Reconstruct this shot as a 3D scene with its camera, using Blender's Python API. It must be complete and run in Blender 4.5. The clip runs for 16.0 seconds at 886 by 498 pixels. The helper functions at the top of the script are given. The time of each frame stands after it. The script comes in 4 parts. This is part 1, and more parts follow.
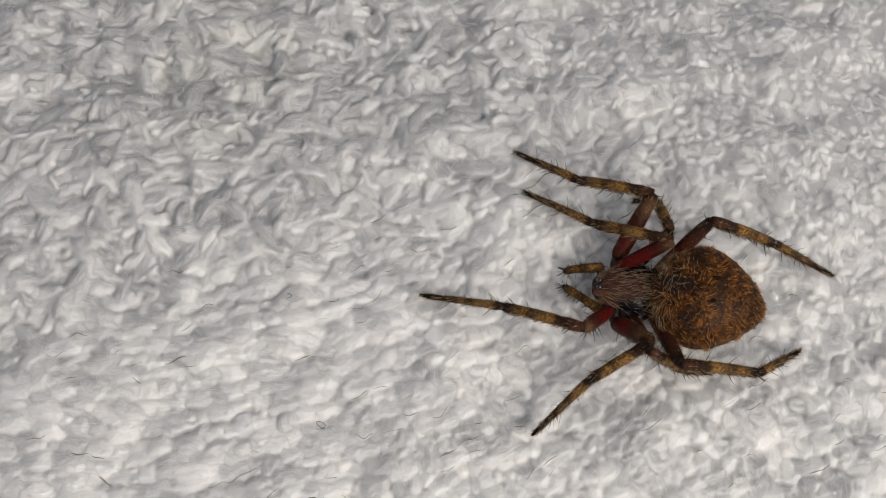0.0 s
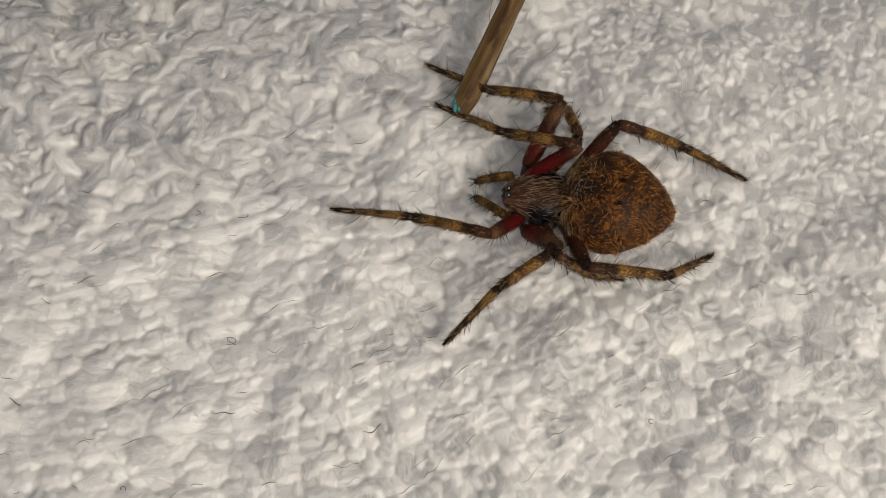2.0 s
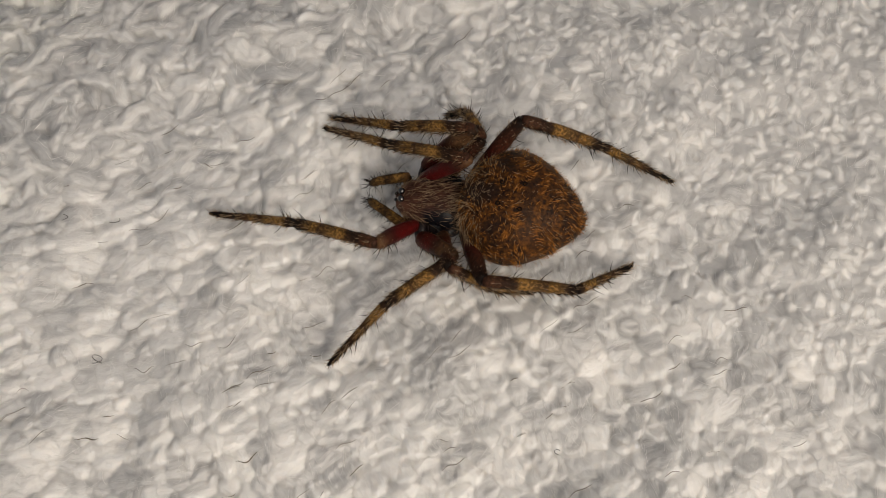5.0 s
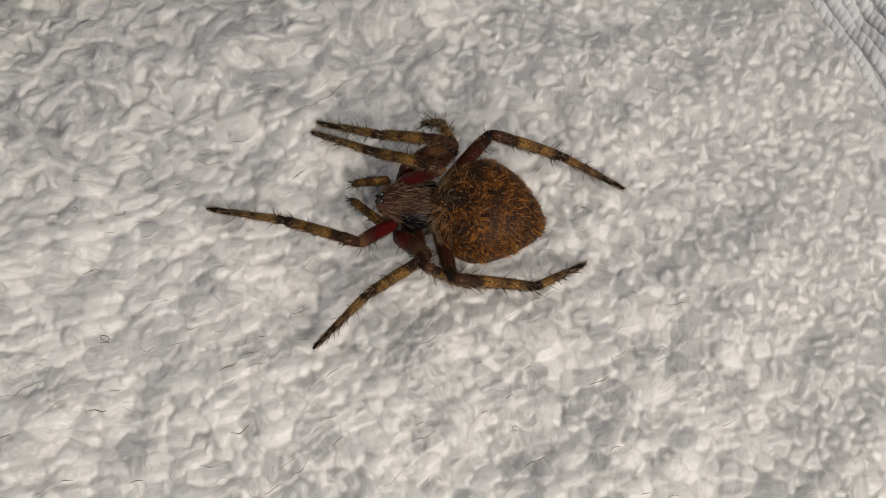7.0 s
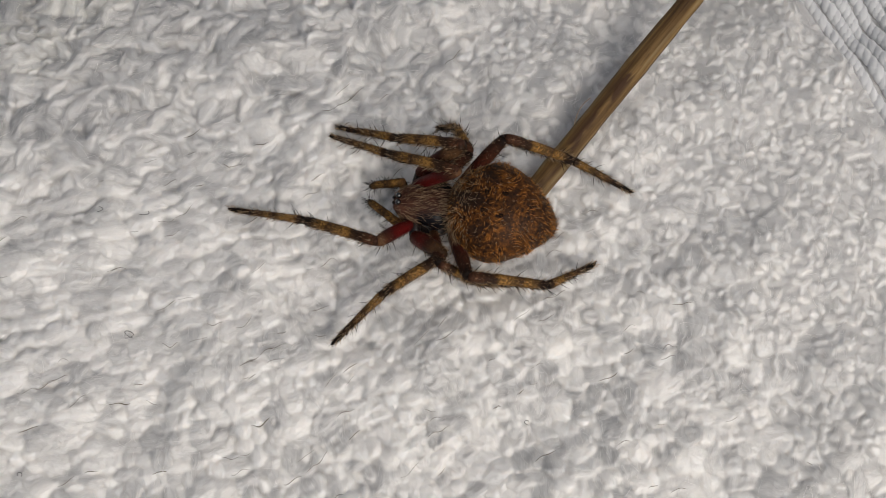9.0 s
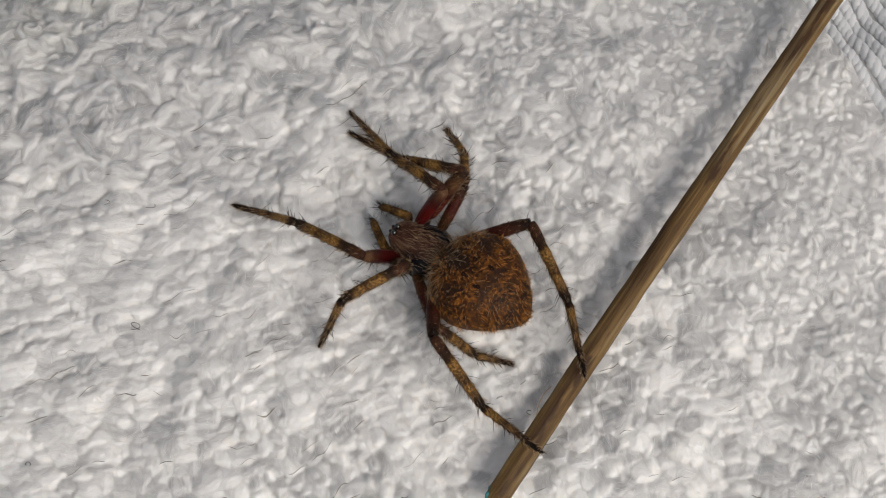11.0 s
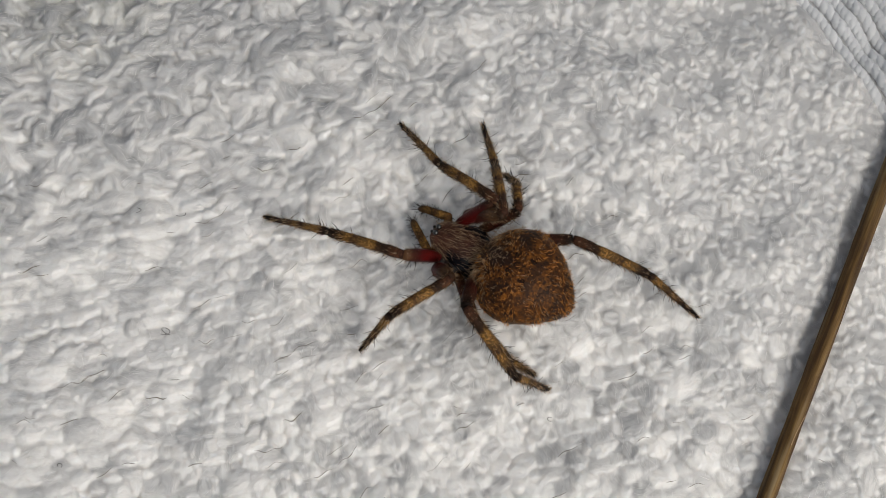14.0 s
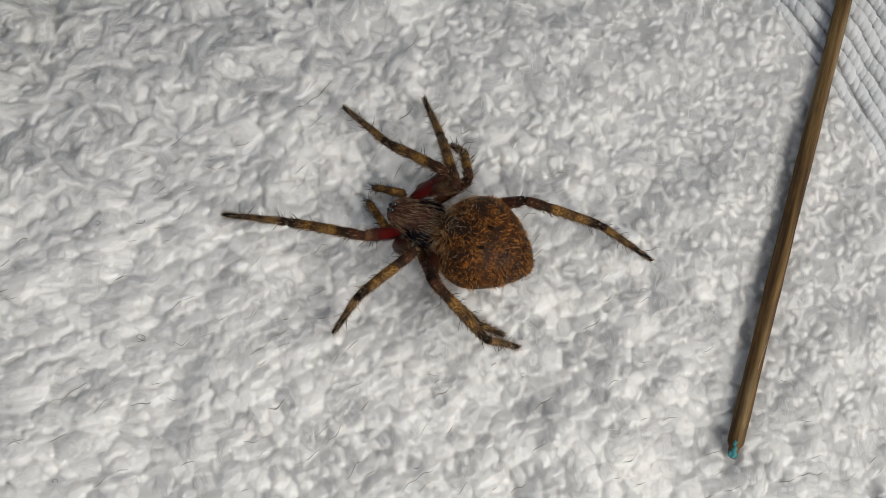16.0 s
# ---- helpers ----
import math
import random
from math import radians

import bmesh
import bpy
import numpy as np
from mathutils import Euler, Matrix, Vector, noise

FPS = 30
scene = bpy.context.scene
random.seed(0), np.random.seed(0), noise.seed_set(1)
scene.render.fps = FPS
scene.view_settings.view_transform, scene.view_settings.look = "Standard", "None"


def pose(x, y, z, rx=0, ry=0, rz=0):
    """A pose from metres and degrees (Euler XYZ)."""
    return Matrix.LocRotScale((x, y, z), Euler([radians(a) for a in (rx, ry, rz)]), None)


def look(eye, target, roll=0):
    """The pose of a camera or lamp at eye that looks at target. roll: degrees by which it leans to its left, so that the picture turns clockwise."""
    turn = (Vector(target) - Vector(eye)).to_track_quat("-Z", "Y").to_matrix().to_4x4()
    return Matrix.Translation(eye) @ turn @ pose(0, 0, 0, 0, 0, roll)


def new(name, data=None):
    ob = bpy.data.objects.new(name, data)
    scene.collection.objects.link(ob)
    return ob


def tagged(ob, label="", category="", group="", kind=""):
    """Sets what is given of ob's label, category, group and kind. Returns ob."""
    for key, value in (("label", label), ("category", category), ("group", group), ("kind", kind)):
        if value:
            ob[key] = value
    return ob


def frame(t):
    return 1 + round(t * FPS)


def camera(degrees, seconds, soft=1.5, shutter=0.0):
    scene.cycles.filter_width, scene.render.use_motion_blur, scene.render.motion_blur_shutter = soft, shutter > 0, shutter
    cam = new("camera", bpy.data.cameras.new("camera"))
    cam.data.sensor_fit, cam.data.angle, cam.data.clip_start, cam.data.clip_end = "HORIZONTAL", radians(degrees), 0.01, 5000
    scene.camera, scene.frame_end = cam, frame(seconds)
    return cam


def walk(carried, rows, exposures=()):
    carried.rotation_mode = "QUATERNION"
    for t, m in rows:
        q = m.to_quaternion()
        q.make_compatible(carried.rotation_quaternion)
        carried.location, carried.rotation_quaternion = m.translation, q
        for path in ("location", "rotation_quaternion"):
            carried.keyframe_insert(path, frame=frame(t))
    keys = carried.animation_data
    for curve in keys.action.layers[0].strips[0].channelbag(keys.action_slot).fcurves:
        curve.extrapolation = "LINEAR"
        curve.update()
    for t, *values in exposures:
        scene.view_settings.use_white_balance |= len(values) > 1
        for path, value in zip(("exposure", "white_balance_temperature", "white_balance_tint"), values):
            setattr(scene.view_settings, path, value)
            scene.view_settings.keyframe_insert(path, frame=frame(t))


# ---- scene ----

MM = 0.001

# ---- camera ----
cam = camera(44.0, 16.0, soft=0.85)
PATH = [  # seconds, eye in millimetres, turns in degrees
    (0.0, 0.0, -15.0, 85.0, 17.85, -0.16, -0.03),
    (0.5, 5.17, -17.73, 83.54, 16.86, -0.47, -0.69),
    (1.0, 7.64, -18.35, 82.27, 16.71, -0.48, -1.24),
    (1.5, 7.14, -19.82, 83.37, 16.61, -0.48, -1.52),
    (2.0, 6.53, -19.29, 82.96, 16.32, -0.06, -1.45),
    (2.5, 6.2, -17.12, 78.69, 15.92, 0.32, -1.28),
    (3.0, 9.88, -14.95, 73.46, 15.24, 1.08, -1.0),
    (3.5, 11.6, -15.17, 73.18, 15.12, 1.33, -0.93),
    (4.0, 17.04, -15.54, 73.51, 14.95, 1.91, -0.84),
    (4.5, 17.28, -17.18, 75.63, 15.23, 1.52, -0.99),
    (4.7, 16.37, -15.93, 75.03, 15.53, 1.46, -0.96),
    (6.8, 16.61, -14.01, 84.07, 12.54, -0.86, -0.36),
    (7.0, 15.73, -13.52, 85.08, 12.37, -0.85, -0.29),
    (7.5, 15.33, -14.14, 85.63, 12.54, -0.83, -0.2),
    (8.0, 14.43, -14.78, 86.36, 12.85, -1.04, -0.17),
    (8.5, 14.02, -15.16, 87.06, 13.1, -1.29, -0.11),
    (9.0, 13.82, -15.49, 87.57, 13.27, -1.36, -0.08),
    (11.5, 13.49, -16.5, 88.99, 13.19, -1.38, -0.17),
    (12.0, 13.61, -16.69, 89.55, 13.16, -1.36, -0.13),
    (12.5, 13.49, -16.32, 88.72, 13.23, -1.4, -0.07),
    (13.0, 13.79, -16.42, 87.77, 13.38, -1.54, 0.04),
    (13.5, 11.4, -17.04, 89.57, 13.9, -1.63, 0.23),
    (14.0, 10.88, -17.48, 90.44, 14.16, -1.87, 0.28),
    (14.5, 10.6, -19.49, 95.81, 14.21, -2.22, 0.08),
    (15.0, 13.55, -23.26, 97.73, 13.54, -2.74, -0.74),
    (15.5, 8.91, -19.04, 95.75, 13.01, -2.98, -2.77),
    (16.0, 9.61, -16.57, 93.41, 12.14, -3.1, -7.16),
]
walk(
    cam,
    [(t, pose(x * MM, y * MM, z * MM, rx, ry, rz)) for t, x, y, z, rx, ry, rz in PATH],
    exposures=[
        (0.0, -0.04, 6690, 11),
        (0.5, -0.12, 7300, 12),
        (1.0, -0.10, 7120, 11),
        (1.5, -0.12, 7150, 11),
        (2.0, -0.14, 7200, 10.5),
        (2.5, -0.10, 7300, 12),
        (3.5, -0.12, 7400, 12.5),
        (4.5, -0.22, 7390, 12),
        (7.0, -0.15, 6990, 11),
        (9.0, -0.10, 6740, 11),
        (12.5, -0.06, 6640, 10),
        (16.0, -0.07, 6540, 8),
    ],
)

# ---- light: one warm lamp near by, high over the towel, and the room's soft daylight ----
LAMP_AT = (0.084, -0.112, 0.138)
world = bpy.data.worlds.new("daylight")
scene.world = world
world.use_nodes = True
wn = world.node_tree
sky = wn.nodes.new("ShaderNodeTexSky")
sky.sky_type, sky.sun_disc = "NISHITA", False
sky.sun_elevation, sky.sun_rotation = radians(54), radians(126)
sky.air_density, sky.dust_density, sky.ozone_density = 1.0, 5.0, 0.4
pale = wn.nodes.new("ShaderNodeHueSaturation")
pale.inputs["Saturation"].default_value = 0.4
wn.links.new(sky.outputs[0], pale.inputs["Color"])
wn.links.new(pale.outputs[0], wn.nodes["Background"].inputs[0])
wn.nodes["Background"].inputs[1].default_value = 0.10
lamp = bpy.data.lights.new("lamp", "AREA")
lamp.shape, lamp.size, lamp.energy, lamp.color = "DISK", 0.058, 0.119, (1.0, 0.945, 0.865)
lamp_ob = new("lamp", lamp)
lamp_ob.matrix_world = look(LAMP_AT, (0.015, 0.003, 0))


# ---- materials ----
class Nodes:
    """A small hand for writing node materials."""

    def __init__(self, name):
        self.mat = bpy.data.materials.new(name)
        self.mat.use_nodes = True
        self.tree = self.mat.node_tree
        self.bsdf = self.tree.nodes["Principled BSDF"]
        self.coord = self.tree.nodes.new("ShaderNodeTexCoord")

    def add(self, kind, inputs=None, **attrs):
        n = self.tree.nodes.new(kind)
        for k, v in attrs.items():
            setattr(n, k, v)
        for k, v in (inputs or {}).items():
            self.put(n.inputs[k], v)
        return n

    def put(self, socket, v):
        if isinstance(v, bpy.types.NodeSocket):
            self.tree.links.new(v, socket)
        else:
            socket.default_value = v

    def noise(self, scale, detail=3.0, rough=0.55, vector=None, distortion=0.0):
        n = self.add("ShaderNodeTexNoise", {"Scale": scale, "Detail": detail, "Roughness": rough, "Distortion": distortion})
        self.put(n.inputs["Vector"], vector or self.coord.outputs["Object"])
        return n.outputs["Fac"]

    def ramp(self, fac, stops):
        n = self.add("ShaderNodeValToRGB", {"Fac": fac})
        e = n.color_ramp.elements
        while len(e) < len(stops):
            e.new(0.5)
        for el, (p, c) in zip(e, stops):
            el.position, el.color = p, (*c, 1.0)
        return n.outputs["Color"]

    def math(self, op, a, b=0.0, c=0.0):
        n = self.add("ShaderNodeMath", operation=op)
        for i, v in enumerate((a, b, c)):
            self.put(n.inputs[i], v)
        return n.outputs[0]

    def mix(self, fac, a, b, blend="MIX"):
        n = self.add("ShaderNodeMix", data_type="RGBA", blend_type=blend)
        self.put(n.inputs[0], fac)
        self.put(n.inputs[6], a if isinstance(a, bpy.types.NodeSocket) else (*a, 1.0))
        self.put(n.inputs[7], b if isinstance(b, bpy.types.NodeSocket) else (*b, 1.0))
        return n.outputs[2]

    def bump(self, height, strength, distance):
        n = self.add("ShaderNodeBump", {"Height": height, "Strength": strength, "Distance": distance})
        self.put(self.bsdf.inputs["Normal"], n.outputs[0])

    def done(self, color, rough=0.5, **more):
        self.put(self.bsdf.inputs["Base Color"], color if isinstance(color, bpy.types.NodeSocket) else (*color, 1.0))
        self.put(self.bsdf.inputs["Roughness"], rough)
        for k, v in more.items():
            self.put(self.bsdf.inputs[k.replace("_", " ")], v)
        return self.mat


def stained(n, base):
    """Cotton white with faint stains and one pale yellow-green spot."""
    tone = n.mix(n.math("MULTIPLY", n.noise(55.0, 2.0), 0.35), base, (0.74, 0.735, 0.70))
    place = n.add("ShaderNodeVectorMath", {0: n.coord.outputs["Object"], 1: (-0.019, 0.029, 0.0)}, operation="DISTANCE").outputs["Value"]
    spot = n.add("ShaderNodeMapRange", {"Value": place, "From Min": 0.002, "From Max": 0.011, "To Min": 0.5, "To Max": 0.0}).outputs[0]
    return n.mix(n.math("MULTIPLY", spot, n.noise(300.0)), tone, (0.55, 0.55, 0.33))


def cotton(name, base=(0.84, 0.835, 0.82), through_share=0.35):
    """White towel yarn: matt, a little translucent, with faint stains."""
    n = Nodes(name)
    tone = stained(n, base)
    isle = n.add("ShaderNodeNewGeometry").outputs["Random Per Island"]
    tone = n.mix(n.math("MULTIPLY", isle, 0.22), tone, (0.70, 0.70, 0.70))
    n.done(tone, 0.85, Sheen_Weight=0.25, Sheen_Roughness=0.5)
    n.put(n.bsdf.inputs["Specular IOR Level"], 0.35)
    back = n.add("ShaderNodeBsdfTranslucent", {"Color": tone})
    both = n.add("ShaderNodeMixShader", {0: through_share, 1: n.bsdf.outputs[0], 2: back.outputs[0]})
    n.tree.links.new(both.outputs[0], n.tree.nodes["Material Output"].inputs["Surface"])
    return n.mat


def pile_cotton():
    """Looped yarn: soft, light passes through it, fibres run along each loop, some loops are greyish by random tone,
    hollow and tangled ones by painted shade.
    """
    n = Nodes("white_cotton_pile")
    tone = stained(n, (0.86, 0.85, 0.83))
    tone_and_shade = n.add("ShaderNodeAttribute", attribute_name="tone_and_shade").outputs["Fac"]
    long = n.add("ShaderNodeMapping", {"Vector": n.coord.outputs["UV"], "Scale": (0.8, 3.4, 1.0)})
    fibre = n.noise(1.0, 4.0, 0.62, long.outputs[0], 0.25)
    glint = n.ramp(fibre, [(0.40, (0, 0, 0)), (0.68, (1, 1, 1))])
    # grey share per loop: random tone, plus shade painted on hollow and tangled loops
    yarn = n.mix(tone_and_shade, tone, (0.33, 0.335, 0.34))
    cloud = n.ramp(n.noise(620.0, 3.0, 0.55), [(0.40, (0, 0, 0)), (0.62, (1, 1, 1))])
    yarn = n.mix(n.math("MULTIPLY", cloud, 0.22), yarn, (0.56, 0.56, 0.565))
    # fibre highlights painted into the yarn colour as whiter streaks, also smoother
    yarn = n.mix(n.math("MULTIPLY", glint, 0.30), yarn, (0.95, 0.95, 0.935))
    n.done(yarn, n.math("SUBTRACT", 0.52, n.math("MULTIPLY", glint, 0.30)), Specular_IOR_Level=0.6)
    n.put(n.bsdf.inputs["Subsurface Weight"], 0.8)
    n.put(n.bsdf.inputs["Subsurface Radius"], (1.0, 0.95, 0.9))
    n.put(n.bsdf.inputs["Subsurface Scale"], 0.0010)
    fleck = n.noise(4200.0, 3.0, 0.6)
    n.bump(n.math("ADD", fibre, n.math("MULTIPLY", fleck, 0.5)), 0.75, 0.00016)
    return n.mat


def banded(name, stops, rough, speck=0.74, wobble=0.14):
    """Leg cuticle, ringed along its length, with dark specks."""
    n = Nodes(name)
    x = n.add("ShaderNodeSeparateXYZ", {0: n.coord.outputs["Generated"]}).outputs[0]
    x = n.math("ADD", x, n.math("MULTIPLY", n.math("SUBTRACT", n.noise(1800.0, 3.0), 0.5), wobble))
    c = n.ramp(x, stops)
    dots = n.ramp(n.noise(5000.0, 3.0, 0.7), [(0.44, (0, 0, 0)), (0.53, (1, 1, 1))])
    fine = n.ramp(n.noise(8500.0, 2.0, 0.6), [(0.47, (0, 0, 0)), (0.55, (1, 1, 1))])
    dots = n.mix(0.5, dots, fine, "SCREEN")
    c = n.mix(n.math("MULTIPLY", dots, speck), c, (0.010, 0.006, 0.004))
    n.bump(n.noise(7000.0, 3.0), 0.5, 0.00008)
    return n.done(c, rough, Specular_IOR_Level=0.07)


def plain(name, color, rough=0.5, other=None, scale=2500.0, bump=0.00004, **more):
    n = Nodes(name)
    c = n.mix(n.noise(scale, 4.0), color, other or tuple(v * 0.5 for v in color))
    n.bump(n.noise(scale * 2, 3.0), 0.5, bump)
    return n.done(c, rough, **more)


COTTON = cotton("white_cotton_yarn", (0.88, 0.875, 0.86), 0.15)
PILE = pile_cotton()
COTTON_BASE = cotton("white_cotton_weave", (0.78, 0.78, 0.77), 0.2)
CORD = cotton("white_cotton_cord", (0.80, 0.82, 0.84), 0.2)
RED, DARK, TAN = (0.092, 0.006, 0.006), (0.008, 0.005, 0.004), (0.37, 0.19, 0.052)
FEMUR = banded("red_brown_leg", [(0.0, (0.05, 0.016, 0.01)), (0.06, (0.09, 0.010, 0.008)), (0.2, RED), (0.6, RED), (0.74, (0.05, 0.008, 0.007)), (0.86, (0.06, 0.02, 0.012)), (1.0, (0.14, 0.07, 0.035))], 0.28, 0.3)
FEMUR_BROWN = banded("dark_brown_leg", [(0.0, (0.05, 0.018, 0.008)), (0.15, (0.10, 0.014, 0.009)), (0.4, (0.12, 0.013, 0.010)), (0.62, (0.06, 0.020, 0.012)), (0.80, (0.14, 0.07, 0.032)), (1.0, (0.03, 0.015, 0.008))], 0.34, 0.5)
FEMUR_TAN = banded("brown_ringed_leg", [(0.0, (0.16, 0.08, 0.03)), (0.25, (0.13, 0.05, 0.022)), (0.5, (0.085, 0.012, 0.009)), (0.72, (0.07, 0.022, 0.012)), (0.88, (0.05, 0.02, 0.012)), (1.0, DARK)], 0.42, 0.6)
TIBIA = banded("ringed_brown_leg", [(0.0, (0.05, 0.02, 0.012)), (0.10, (0.12, 0.05, 0.025)), (0.22, (0.035, 0.016, 0.009)), (0.31, (0.06, 0.03, 0.015)), (0.38, TAN), (0.55, (0.24, 0.13, 0.045)), (0.63, (0.09, 0.045, 0.02)), (0.70, TAN), (0.80, (0.20, 0.11, 0.04)), (0.88, (0.03, 0.015, 0.008)), (1.0, DARK)], 0.5)
META = banded("tan_ringed_leg", [(0.0, DARK), (0.09, (0.04, 0.02, 0.01)), (0.18, TAN), (0.42, (0.27, 0.15, 0.05)), (0.53, (0.05, 0.025, 0.012)), (0.63, (0.22, 0.12, 0.045)), (0.80, (0.09, 0.045, 0.02)), (1.0, DARK)], 0.5)
TARSUS = banded("dark_leg_tip", [(0.0, (0.06, 0.03, 0.016)), (0.35, DARK), (1.0, (0.008, 0.006, 0.005))], 0.5, 0.3)
PALP = banded("pale_brown_palp", [(0.0, (0.08, 0.03, 0.016)), (0.4, TAN), (0.55, (0.10, 0.05, 0.02)), (0.75, TAN), (1.0, (0.06, 0.035, 0.02))], 0.5)
COXA = plain("black_glossy_cuticle", (0.006, 0.007, 0.010), 0.3, (0.02, 0.009, 0.006), Specular_IOR_Level=0.25)
EYE = plain("black_eye", (0.004, 0.004, 0.005), 0.1, bump=0.0, Coat_Weight=1.0, Coat_Roughness=0.1)
HAIR_PALE = plain("pale_golden_hair", (0.50, 0.36, 0.23), 0.45, (0.28, 0.18, 0.10), Specular_IOR_Level=0.12)
HAIR_RUST = plain("rust_brown_hair", (0.14, 0.065, 0.040), 0.45, (0.05, 0.020, 0.012), Specular_IOR_Level=0.12)
HAIR_GOLD = plain("orange_brown_hair", (0.55, 0.225, 0.042), 0.45, (0.28, 0.10, 0.018), Specular_IOR_Level=0.12)
HAIR_DARK = plain("dark_brown_spine", (0.010, 0.006, 0.004), 0.5, Specular_IOR_Level=0.06)
TEAL = plain("flaking_teal_paint", (0.02, 0.19, 0.22), 0.7, (0.07, 0.27, 0.27))


def abdomen_skin():
    n = Nodes("mottled_orange_brown_abdomen")
    xyz = n.add("ShaderNodeSeparateXYZ", {0: n.coord.outputs["Object"]})
    side = n.math("ABSOLUTE", xyz.outputs[1])
    v = n.add("ShaderNodeCombineXYZ", {0: xyz.outputs[0], 1: side, 2: n.math("MULTIPLY", xyz.outputs[2], 0.5)}).outputs[0]
    big = n.math("ADD", n.math("MULTIPLY", n.noise(700.0, 4.0, 0.65, v, 0.6), 0.45), n.math("MULTIPLY", n.noise(3000.0, 3.0, 0.65, v), 0.55))
    c = n.ramp(big, [(0.42, (0.012, 0.005, 0.002)), (0.48, (0.055, 0.020, 0.004)), (0.53, (0.115, 0.042, 0.007)), (0.64, (0.26, 0.086, 0.011))])
    # wavy dark cross bars toward the tail
    w = n.add("ShaderNodeTexWave", {"Vector": v, "Scale": 130.0, "Distortion": 7.0, "Detail": 3.0, "Detail Scale": 2.0})
    bars = n.ramp(w.outputs["Fac"], [(0.0, (1, 1, 1)), (0.34, (0, 0, 0))])
    back = n.add("ShaderNodeMapRange", {"Value": xyz.outputs[0], "From Min": -0.0025, "From Max": -0.007, "To Min": 0.2, "To Max": 0.85}).outputs[0]
    c = n.mix(n.math("MULTIPLY", bars, back), c, (0.03, 0.013, 0.006))
    # the dark wedge behind the waist, and dark marks on the shoulders and down the back
    for at, near, reach, much in (((-0.0010, 0.0, 0.0010), 0.0004, 0.0010, 0.9), ((-0.0020, 0.0, 0.0012), 0.0004, 0.0009, 0.85), ((-0.0022, 0.0023, 0.0008), 0.0002, 0.0008, 0.8), ((-0.0030, 0.0019, 0.0010), 0.0002, 0.0007, 0.7), ((-0.0047, 0.0008, 0.0014), 0.0001, 0.0008, 0.55), ((-0.0062, 0.0012, 0.0011), 0.0002, 0.0010, 0.55)):
        bent = n.add("ShaderNodeVectorMath", {0: v, 1: n.add("ShaderNodeVectorMath", {0: n.add("ShaderNodeTexNoise", {"Vector": v, "Scale": 1500.0}).outputs["Color"], "Scale": 0.0008}, operation="SCALE").outputs[0]}, operation="ADD").outputs[0]
        mark = n.add("ShaderNodeVectorMath", {0: bent, 1: tuple(q + 0.0004 for q in at)}, operation="DISTANCE").outputs["Value"]
        wf = n.add("ShaderNodeMapRange", {"Value": mark, "From Min": near, "From Max": reach, "To Min": much, "To Max": 0.0}).outputs[0]
        c = n.mix(wf, c, (0.016, 0.009, 0.007))
    grain = n.ramp(n.noise(4200.0, 3.0, 0.6), [(0.40, (0, 0, 0)), (0.58, (1, 1, 1))])
    c = n.mix(n.math("MULTIPLY", grain, 0.55), c, (0.022, 0.010, 0.005))
    n.bump(n.noise(3500.0, 4.0), 0.7, 0.00012)
    return n.done(c, 0.5, Specular_IOR_Level=0.12)


def carapace_skin():
    n = Nodes("dark_brown_carapace")
    xyz = n.add("ShaderNodeSeparateXYZ", {0: n.coord.outputs["Object"]})
    big = n.noise(900.0, 4.0)
    c = n.ramp(big, [(0.35, (0.016, 0.006, 0.004)), (0.55, (0.055, 0.021, 0.013)), (0.7, (0.12, 0.055, 0.036))])
    side = n.math("ADD", n.math("ABSOLUTE", xyz.outputs[1]), n.math("MULTIPLY", n.math("SUBTRACT", big, 0.5), 0.0008))
    rear = n.add("ShaderNodeMapRange", {"Value": xyz.outputs[0], "From Min": 0.0030, "From Max": 0.0024}).outputs[0]
    flank = n.math("MULTIPLY", rear, n.add("ShaderNodeMapRange", {"Value": side, "From Min": 0.0008, "From Max": 0.0012}).outputs[0])
    c = n.mix(flank, c, (0.005, 0.005, 0.007))
    n.bump(n.noise(5000.0, 3.0), 0.5, 0.00006)
    return n.done(c, n.math("SUBTRACT", 0.5, n.math("MULTIPLY", flank, 0.25)), Specular_IOR_Level=0.14)


